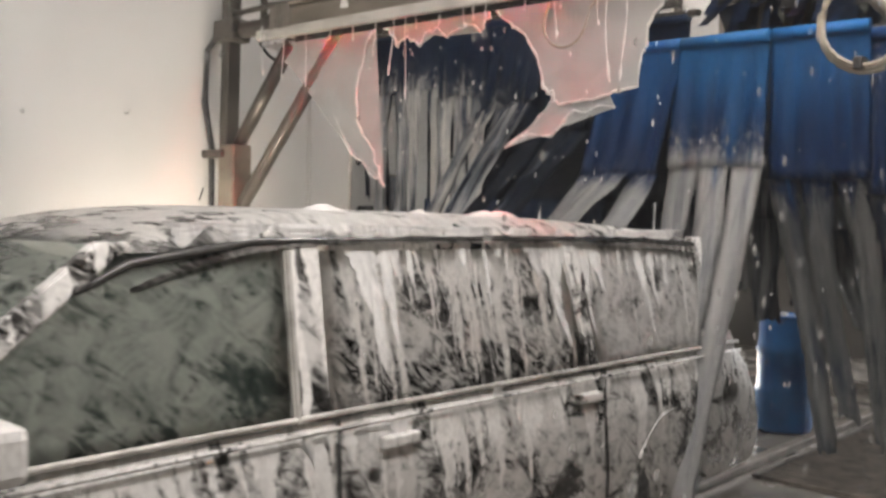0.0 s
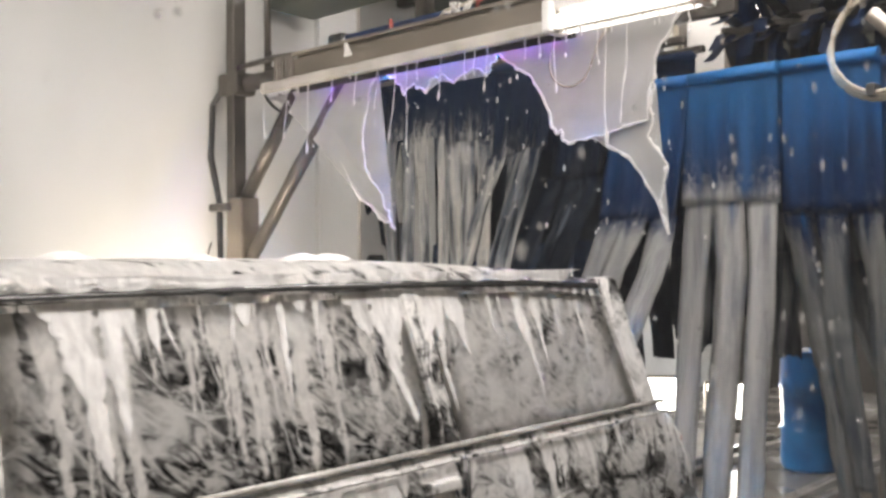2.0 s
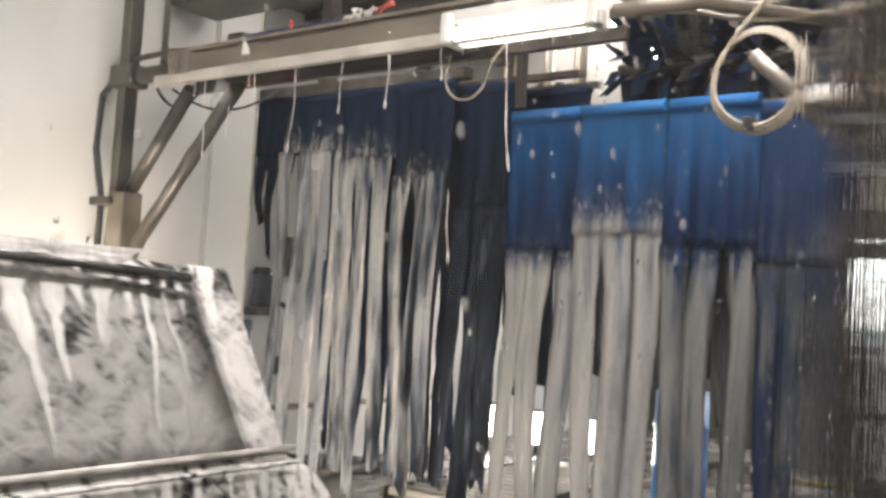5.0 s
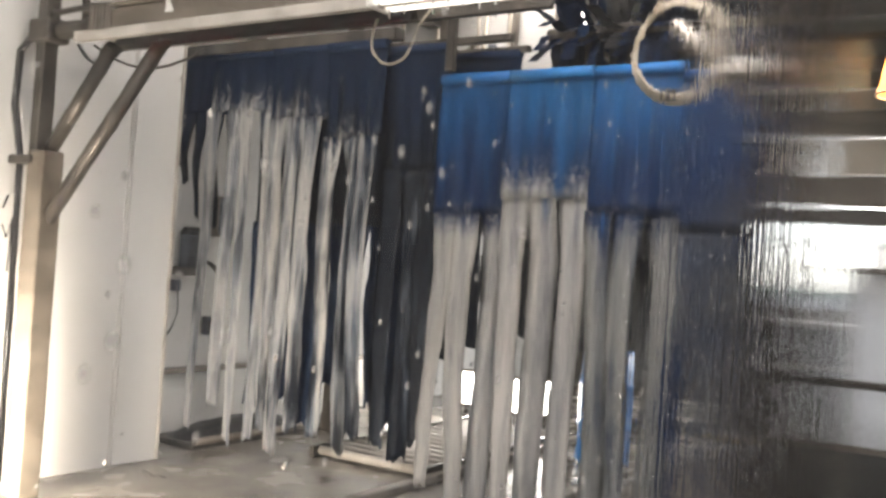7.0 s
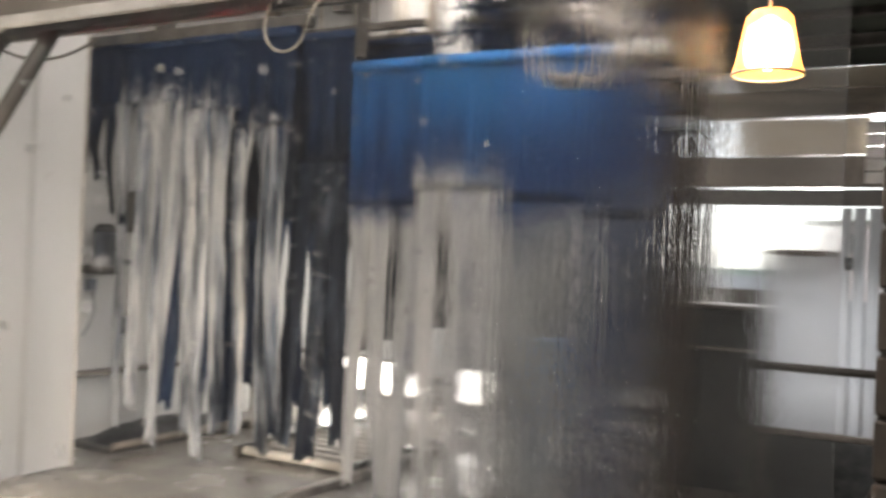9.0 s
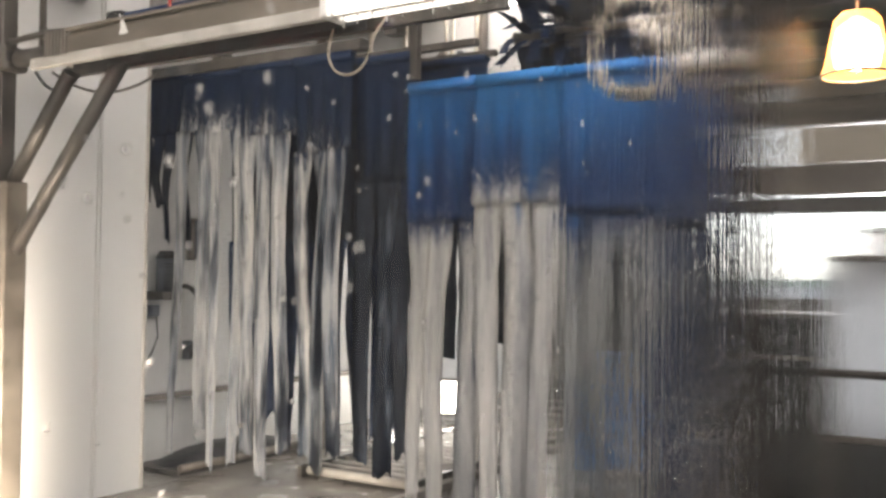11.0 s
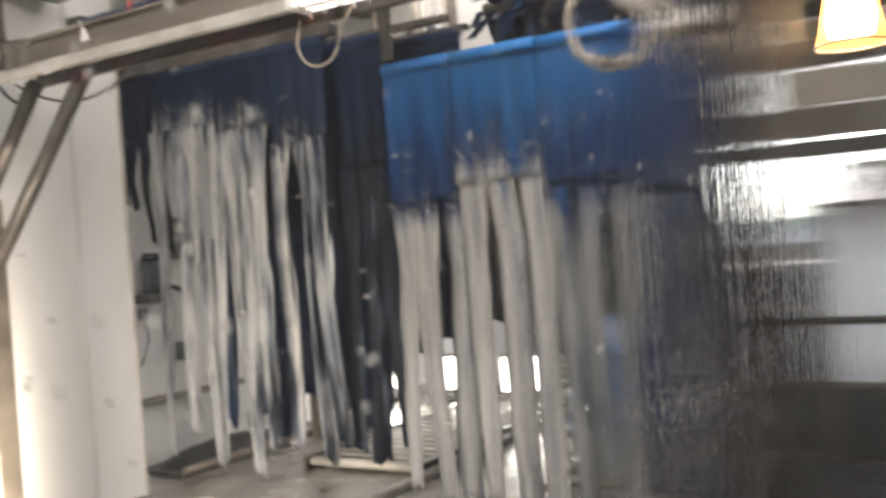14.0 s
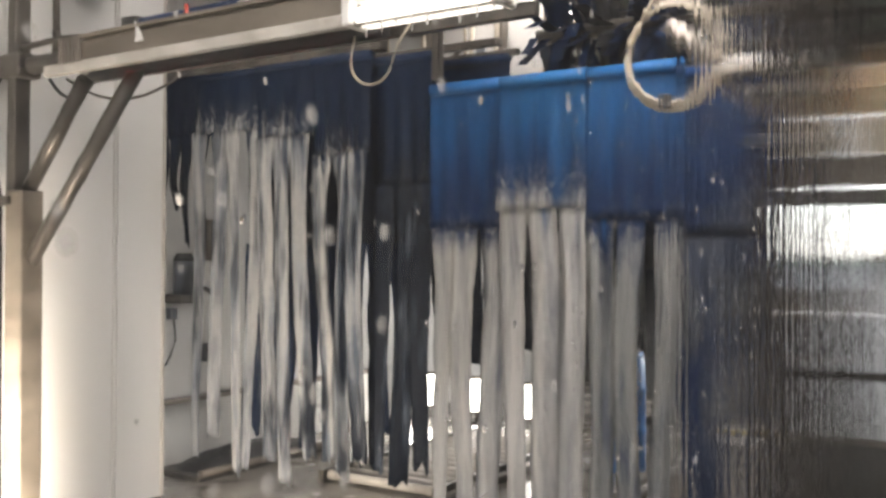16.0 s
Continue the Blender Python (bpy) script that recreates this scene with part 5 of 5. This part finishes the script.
        for x in (-2.75, -1.62):
            part("door_handle", box(B(), (x, (yn - 0.02) if near else yf - 0.02, 0.83), (x + 0.2, (yn + 0.02) if near else yf + 0.02, 0.87), 0.008), M_PAINT, t)
        for x in (-0.72, -4.05):
            wl = new("wheel")
            wl.parent = t
            yw = yn + 0.12 if near else yf - 0.12
            bb = B()
            prof = [(0.2, -0.1), (0.3, -0.11), (0.335, -0.08), (0.34, 0), (0.335, 0.08), (0.3, 0.11), (0.2, 0.1)]
            lathe(bb, prof, (0, 0, 0), 28)
            bb.transform(Matrix.Rotation(radians(90), 4, "X"))
            part("tyre", bb, M_RUBBER, wl)
            bb = B()
            lathe(bb, [(0.0, 0.06), (0.05, 0.07), (0.19, 0.05), (0.2, 0.09), (0.205, -0.05), (0.0, -0.05)], (0, 0, 0), 20)
            bb.transform(Matrix.Rotation(radians(90 if near else -90), 4, "X"))
            part("rim", bb, M_CHROME, wl)
            wl.location = (x, yw, 0.34)
            WHEELS.append((wl, wl.location.copy()))
            bb = B()
            tube(bb, arc((x, (yn + 0.012) if near else yf - 0.012, 0.34), 0.36, -8, 188, 18, "xz"), 0.018, 8)
            part("wheel_arch", bb, M_PAINT, t)
    # glass at both ends, tail and lamps
    def rear(u, v):
        return (0.0 - 0.29 * v, yn + 0.18 + (yf - yn - 0.36) * u, 0.95 + 0.56 * v)
    part("tail_window", grid(B(), 10, 8, rear, 0.006), M_GLASSR, t)

    def front(u, v):
        return (-4.5 + 0.86 * v - 0.1 * math.sin(math.pi * u), yn + 0.1 + (yf - yn - 0.2) * u, 0.93 + 0.58 * v)
    part("windscreen", grid(B(), 12, 8, front, 0.006), M_GLASSF, t)
    part("shelf", box(B(), (-4.4, yn + 0.1, 0.9), (0.1, yf - 0.1, 0.93)), M_TRIM, t)
    part("bumper", box(B(), (0.2, yn + 0.06, 0.36), (0.42, yf - 0.06, 0.56), 0.05), M_PAINT, t)
    part("bumper", box(B(), (-5.2, yn + 0.16, 0.3), (-4.95, yf - 0.16, 0.5), 0.05), M_PAINT, t)
    for y in (yn + 0.03, yf - 0.17):
        part("tail_light", box(B(), (0.17, y + 0.02, 0.64), (0.25, y + 0.12, 0.78), 0.02), M_RED, t, "red tail light under foam")
    for y in (yn - 0.16, yf):
        part("mirror", box(B(), (-4.15, y, 0.98), (-4.0, y + 0.16, 1.12), 0.03), M_PAINT, t)
    # thick foam that runs down from the drip rail in flat fingers
    r = random.Random(17)

    def finger(x, z_top, length, width, lean, lump, near_y):
        bb = B()
        sd = r.random() * 50

        def place(u, v):
            f = v
            w = width * (1.0 - 0.86 * f ** 0.7) * math.sqrt(max(0.0, 1 - max(0.0, f - 0.86) ** 2 / 0.0197))
            w *= 1 + 0.7 * noise.noise((sd, f * length * 14, 0)) + 0.5 * noise.noise((sd, f * length * 45, 0))
            z = z_top - f * length
            g = min(1.0, max(0.0, (z - 0.95) / 0.54))
            y = near_y(g)
            xx = x + lean * f * length + 0.03 * noise.noise((sd + 9, f * length * 5, 0)) + (u - 0.5) * w
            return (xx, y - lump * math.sin(math.pi * u) * (0.6 + 0.4 * noise.noise((sd, f * 7, u * 3))), z)

        grid(bb, 6, 40, place)
        part("foam_run", bb, M_RUN, t)

    glass_y = lambda g: yn + 0.045 + (side_in - 0.03) * g ** 1.3
    for k in range(44):
        x = -3.0 + 2.6 * k / 44 + r.uniform(-0.03, 0.03)
        L = r.choice((0.06, 0.1, 0.14, 0.2, 0.3, 0.42, 0.5)) * r.uniform(0.8, 1.15)
        if abs(x + 2.95) < 0.1 or x > -0.35:
            continue
        finger(x, 1.515, L, r.choice((0.012, 0.02, 0.04, 0.07, 0.11, 0.15)), r.uniform(0.05, 0.3), 0.004, glass_y)
    for k in range(13):
        x = -3.9 + 3.9 * r.random()
        finger(x, 0.935, r.uniform(0.08, 0.32), r.uniform(0.03, 0.1), r.uniform(0.0, 0.25), 0.004, lambda g: yn + 0.012)
    for k in range(15):
        x = -3.4 + 3.0 * k / 15 + r.uniform(-0.08, 0.08)
        finger(x, 1.575, r.uniform(0.05, 0.085), r.uniform(0.1, 0.34), 0.0, 0.008, lambda g: yn + 0.112)
    for k in range(6):
        bb = B()
        x, y, s = -2.6 + k * 0.2 + r.uniform(-0.08, 0.08), yn + 0.3 + r.uniform(0, 0.5), r.uniform(0.03, 0.07)
        grid(bb, 10, 6, lambda u, v: (x + s * 1.6 * (u - 0.5) * 2, y + s * (v - 0.5) * 2, 1.615 + s * 0.45 * math.sin(math.pi * u) * math.sin(math.pi * v) + 0.01 * noise.noise((u * 5 + k, v * 5, 0))))
        part("foam_mound", bb, M_FOAM, t)
    return t


WHEELS = []
CAR = car_body()


# ---- foam falling from the arch ----
def foam_sheet(name, corners, pivot, seed, label):
    """A stretched film of foam with scalloped free edges. corners: (y, z, sag, free) in order; each edge to the next corner is drawn in by sag."""
    mid = Vector((sum(c[0] for c in corners) / len(corners), sum(c[1] for c in corners) / len(corners)))
    outline, rims = [], []
    for i, (y, z, sag, free) in enumerate(corners):
        a, b = Vector((y, z)), Vector(corners[(i + 1) % len(corners)][:2])
        side = Vector((-(b - a).y, (b - a).x)).normalized()
        if side.dot(mid - (a + b) / 2) < 0:
            side = -side
        run = []
        for k in range(22):
            f = k / 22
            wob = 0.035 * noise.noise((f * 4 + i * 3, seed, 0)) + 0.016 * noise.noise((f * 13 + i, seed, 4)) if free else 0.0
            run.append(a.lerp(b, f) + side * (sag * 4 * f * (1 - f) + wob * math.sin(math.pi * f) ** 0.5))
        outline += run
        if free:
            rims.append(run + [b])

    def place(p):
        return (-0.05 * math.sin(p.x * 5 + seed) * (2.6 - p.y) - pivot[0] + 3.335, p.x - pivot[1], p.y - pivot[2])

    b = B()
    fore = [b.verts.new(place(p)) for p in outline]
    rear = [b.verts.new(v.co + Vector((0.006, 0, 0))) for v in fore]
    b.faces.new(fore)
    b.faces.new(rear[::-1])
    for k in range(len(fore)):
        b.faces.new((fore[k], rear[k], rear[k - 1], fore[k - 1]))
    bmesh.ops.triangulate(b, faces=[f for f in b.faces if len(f.verts) > 4])
    bmesh.ops.recalc_face_normals(b, faces=b.faces[:])
    t = made(name, b, M_FILM)
    t.location = pivot
    tagged(t, label, "foam")
    for q, run in enumerate(rims):
        part("rim", tube(B(), [place(p) for p in run], [0.004 + 0.010 * abs(noise.noise((i * 0.33, seed + q, 0))) for i in range(len(run))], 6), M_FOAM, t, "thick white foam edge")
    return t


def film_material():
    m = mat("foam_film", (0.46, 0.455, 0.45), (0.6, 0.59, 0.58), 0.4, 7, bump=0.1)
    b = m.node_tree.nodes["Principled BSDF"]
    b.inputs["Transmission Weight"].default_value = 0.0
    b.inputs["Subsurface Weight"].default_value = 0.0
    n, l = m.node_tree.nodes, m.node_tree.links
    tr, ms = n.new("ShaderNodeBsdfTranslucent"), n.new("ShaderNodeMixShader")
    tr.inputs[0].default_value = (0.62, 0.61, 0.6, 1)
    ms.inputs[0].default_value = 0.45
    l.new(b.outputs[0], ms.inputs[1])
    l.new(tr.outputs[0], ms.inputs[2])
    l.new(ms.outputs[0], n["Material Output"].inputs[0])
    return m


M_FILM = film_material()


SHEETS = [
    foam_sheet("foam_sheet", ((4.70, 2.61, 0, False), (3.74, 2.61, 0.03, True), (3.86, 2.30, 0.05, True), (3.70, 1.95, 0.02, True), (3.62, 1.76, 0.02, True), (3.86, 1.93, 0.06, True)), (3.335, 4.2, 2.6), 1.3, "stretched film of white foam under the arch"),
    foam_sheet("foam_sheet", ((2.98, 2.62, 0, False), (1.95, 2.62, 0.05, True), (2.12, 2.18, 0.0, True), (2.52, 2.12, 0.0, True), (2.62, 2.20, 0.07, True)), (3.335, 2.5, 2.6), 2.6, "stretched film of white foam under the light bar"),
    foam_sheet("foam_sheet", ((2.56, 2.24, 0, False), (2.14, 2.26, 0.05, True), (2.22, 1.92, 0.03, True), (2.33, 1.66, 0.09, True)), (3.345, 2.34, 2.26), 4.1, "hanging tip of white foam film"),
    foam_sheet("foam_sheet", ((3.78, 2.62, 0, False), (2.94, 2.62, 0.0, True), (3.0, 2.50, 0.05, True), (3.22, 2.50, 0.06, True), (3.42, 2.48, 0.05, True), (3.58, 2.49, 0.04, True)), (3.335, 3.36, 2.6), 5.7, "thin scalloped fringe of white foam under the arch"),
]
STRANDS = []


def strands():
    r = random.Random(31)
    for k in range(22):
        y = 1.95 + k * 0.125 + r.uniform(-0.07, 0.07)
        L = r.choice((0.1, 0.16, 0.22, 0.3, 0.45, 0.6))
        x, c = 3.25 + r.uniform(-0.03, 0.05), r.uniform(-0.09, 0.09)
        pts = [(0, c * L * (i / 12) ** 2.2 + 0.003 * math.sin(i * 0.7 + k), -L * i / 12) for i in range(13)]
        rad = [0.0022 + 0.004 * abs(noise.noise((i * 0.8, k, 2))) for i in range(13)]
        rad[-1], rad[-2] = 0.003, 0.008
        b = tube(B(), pts, rad, 6)
        ob = made("foam_strand", b, M_FOAM)
        ob.location = (x, y, 2.61)
        tagged(ob, "thin dripping strand of white foam", "foam", "foam strands from the arch")
        STRANDS.append((ob, ob.location.copy(), r.random()))
    b = B()
    for k in range(90):
        p = Vector((3.25 + r.uniform(-0.15, 0.5), r.uniform(1.9, 4.4), r.uniform(1.6, 2.55)))
        tube(b, [p, p - Vector((0, 0, r.uniform(0.006, 0.03)))], [r.uniform(0.002, 0.0045)] * 2, 5)
    d = made("falling_drops", b, M_FOAM)
    tagged(d, "falling white drops of foam and water", "drops", kind="stuff")
    return d


DROPS = strands()


def glass_drops():
    """Beads of water on the outside of the window."""
    m = bpy.data.materials.new("water_bead")
    m.use_nodes = True
    b = m.node_tree.nodes["Principled BSDF"]
    b.inputs["Transmission Weight"].default_value, b.inputs["Roughness"].default_value, b.inputs["IOR"].default_value = 1.0, 0.08, 1.33
    b.inputs["Base Color"].default_value = (0.95, 0.95, 0.95, 1)
    r = random.Random(12)
    bb = B()
    for k in range(170):
        x, z, s = r.uniform(-0.1, 1.3), r.uniform(1.25, 1.85), r.choice((0.0008, 0.0012, 0.0018))
        rings = []
        for i in range(3):
            a = i / 3 * 1.57
            rings.append([bb.verts.new((x + s * math.cos(a) * math.cos(j * 0.785), 0.2982 + s * 0.5 * math.sin(a), z + 1.25 * s * math.cos(a) * math.sin(j * 0.785))) for j in range(8)])
        for p, q in zip(rings, rings[1:]):
            for j in range(8):
                f = bb.faces.new((p[j], p[(j + 1) % 8], q[(j + 1) % 8], q[j]))
                f.smooth = True
        bb.faces.new(rings[-1])
    def bead(x, z, s, tall):
        rings = []
        for i in range(3):
            a = i / 3 * 1.57
            rings.append([bb.verts.new((x + s * math.cos(a) * math.cos(j * 1.047), 0.2982 + s * 0.5 * math.sin(a), z + tall * s * math.cos(a) * math.sin(j * 1.047))) for j in range(6)])
        for p, q in zip(rings, rings[1:]):
            for j in range(6):
                bb.faces.new((p[j], p[(j + 1) % 6], q[(j + 1) % 6], q[j])).smooth = True
        bb.faces.new(rings[-1])

    # tracks of beads where water runs down
    for k in range(320):
        x = 0.62 + 1.3 * r.random() ** 1.2
        z = r.uniform(1.3, 2.0)
        for q in range(r.randrange(4, 22)):
            z -= r.uniform(0.004, 0.022)
            bead(x + r.uniform(-0.001, 0.001), z, r.uniform(0.0003, 0.0009), r.uniform(1.2, 4.0))
    ob = made("water_beads", bb, m)
    ob.visible_shadow = False
    tagged(ob, "small beads of water on the window glass", "water", kind="stuff")


glass_drops()


def glass_spots():
    """Pale dried spots and spray on the glass."""
    m = bpy.data.materials.new("spray_spot")
    m.use_nodes = True
    n, l = m.node_tree.nodes, m.node_tree.links
    mix, clear = n.new("ShaderNodeMixShader"), n.new("ShaderNodeBsdfTransparent")
    n["Principled BSDF"].inputs["Base Color"].default_value = (0.75, 0.73, 0.7, 1)
    n["Principled BSDF"].inputs["Roughness"].default_value = 0.6
    mix.inputs[0].default_value = 0.2
    glowy, through_light = n.new("ShaderNodeMixShader"), n.new("ShaderNodeBsdfTranslucent")
    through_light.inputs[0].default_value = (0.92, 0.9, 0.87, 1)
    glowy.inputs[0].default_value = 0.75
    l.new(n["Principled BSDF"].outputs[0], glowy.inputs[1])
    l.new(through_light.outputs[0], glowy.inputs[2])
    l.new(clear.outputs[0], mix.inputs[1])
    l.new(glowy.outputs[0], mix.inputs[2])
    l.new(mix.outputs[0], n["Material Output"].inputs[0])
    r = random.Random(77)
    b = B()
    for k in range(330):
        x, z, s0 = r.uniform(-0.15, 1.0), r.uniform(1.3, 1.85), r.choice((0.0008, 0.001, 0.0015, 0.002, 0.0028, 0.004))
        for q in range(3):
            s1 = s0 * (1 - 0.28 * q)
            ring = [b.verts.new((x + s1 * math.cos(j * 0.524), 0.2992 + 0.0004 * q, z + s1 * 1.1 * math.sin(j * 0.524))) for j in range(12)]
            b.faces.new(ring)
    ob = made("spray_spots", b, m)
    ob.visible_shadow = False
    tagged(ob, "pale spots of spray on the window glass", "spots", kind="stuff")


glass_spots()


# ---- blocks of the window jamb ----
def jamb():
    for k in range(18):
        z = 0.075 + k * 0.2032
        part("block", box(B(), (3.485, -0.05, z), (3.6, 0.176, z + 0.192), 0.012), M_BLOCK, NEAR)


jamb()


# ---- what moves ----
def sweep_at(t):
    """How far the cloths lean along with the car: head and strip, in degrees."""
    keys = ((0.0, 27, 72), (0.5, 26, 68), (1.0, 24, 62), (1.5, 22, 54), (2.0, 19, 46), (2.5, 16, 38), (3.0, 13, 31), (3.5, 9, 24), (4.0, 3, 8), (4.4, -3, -6), (4.8, 1, 3), (6.0, 0, 1))
    for a, b in zip(keys, keys[1:]):
        if a[0] <= t <= b[0]:
            f = (t - a[0]) / (b[0] - a[0])
            return a[1] + (b[1] - a[1]) * f, a[2] + (b[2] - a[2]) * f
    return 0.0, 0.0


def motions():
    car = [(0.0, 4.76), (0.5, 4.49), (1.0, 4.23), (1.5, 3.99), (2.0, 3.72), (2.5, 3.47), (3.0, 3.24), (3.5, 3.0), (4.0, 2.77), (4.5, 2.5), (5.5, 1.85), (7.0, 0.8), (16.0, -5.6)]
    walk(CAR, [(t, pose(x, 0, 0)) for t, x in car])
    fine = [t * 0.25 for t in range(0, 21)] + [5.5 + t * 0.5 for t in range(22)]
    roll_rows = [t * 0.5 for t in range(33)]

    def car_x(t):
        for a, b in zip(car, car[1:]):
            if a[0] <= t <= b[0]:
                return a[1] + (b[1] - a[1]) * (t - a[0]) / (b[0] - a[0])
        return car[-1][1]

    for wl, at in WHEELS:
        walk(wl, [(t, pose(at.x, at.y, at.z, 0, math.degrees((car_x(t) - car_x(0)) / 0.34), 0)) for t in roll_rows])
    for ob, at, kind, sweep, ph in HINGES:
        rows = []
        for t in fine:
            h, s = sweep_at(t)
            a = (h * sweep if sweep > 0 else h * sweep * 0.3) if kind == "panel" else ((s - h) * sweep if sweep > 0 else (s - h * 0.3) * sweep)
            wave = (0.7 if kind == "panel" else 2.2) * math.sin(t * 1.7 + ph * 6.28) * (0.5 + 0.5 * math.sin(t * 0.6 + ph * 9))
            side = (ph - 0.5) * 2.4 + 0.9 * math.sin(t * 1.1 + ph * 11) if kind == "strip" else 0.0
            rows.append((t, pose(at.x, at.y, at.z, side, a + wave, 0)))
        walk(ob, rows)
    # the colours follow one another, then the tube rests on its unlit sides
    side = 360 / 17
    turn = [(0.3 * k, side * (1.3 - k)) for k in range(11)] + [(3.25, -side * 11), (3.5, -side * 13.5), (16.0, -side * 13.5)]
    walk(DRUM, [(t, pose(3.335, 0, 2.68, 0, a, 0)) for t, a in turn])
    tip = ((0.0, 58), (0.5, 34), (1.0, 4), (1.5, -6), (2.0, -22), (2.5, -36), (3.0, -8), (3.5, -28), (4.0, -34))
    for i, s in enumerate(SHEETS):
        at = s.location.copy()
        rows = []
        for k in range(9):
            t = k * 0.5
            turn = tip[k][1] if i == 2 else 1.5 * math.sin(t * 2.1 + i * 2)
            rows.append((t, pose(at.x + 0.01 * math.sin(t * 2.6 + i), at.y + (0.0 if i != 2 else 0.003 * turn * (turn < 0)), at.z + 0.012 * math.sin(t * 3.4 + i), turn, 0, 0)))
        end = (4.08, 4.12, 4.12, 4.02)[i]
        rows += [(end, pose(at.x, at.y, at.z)), (end + 0.12, pose(at.x, at.y, at.z - 0.2)), (end + 0.28, pose(at.x, at.y, at.z - 1.5)), (end + 0.4, pose(at.x, at.y, at.z - 2.8)), (16.0, pose(at.x, at.y, at.z - 2.8))]
        walk(s, rows)
    for ob, at, ph in STRANDS:
        t0 = 3.6 + ph * 2.6
        walk(ob, [(0.0, pose(at.x, at.y, at.z + 0.25 * ph, 0, 0, 0)), (2.0, pose(at.x, at.y + 0.02, at.z + 0.1 * ph, 3, 0, 0)), (t0, pose(at.x, at.y, at.z, -2, 0, 0)), (t0 + 0.6, pose(at.x, at.y, at.z - 1.6)), (t0 + 0.9, pose(at.x, at.y, 0.0, 80, 0, 0)), (16.0, pose(at.x, at.y, 0.0, 80, 0, 0))])
    walk(DROPS, [(0.0, pose(0, 0, 0.15)), (4.6, pose(0, 0, -0.35)), (5.4, pose(0, 0, -2.55)), (16.0, pose(0, 0, -2.6))])


motions()
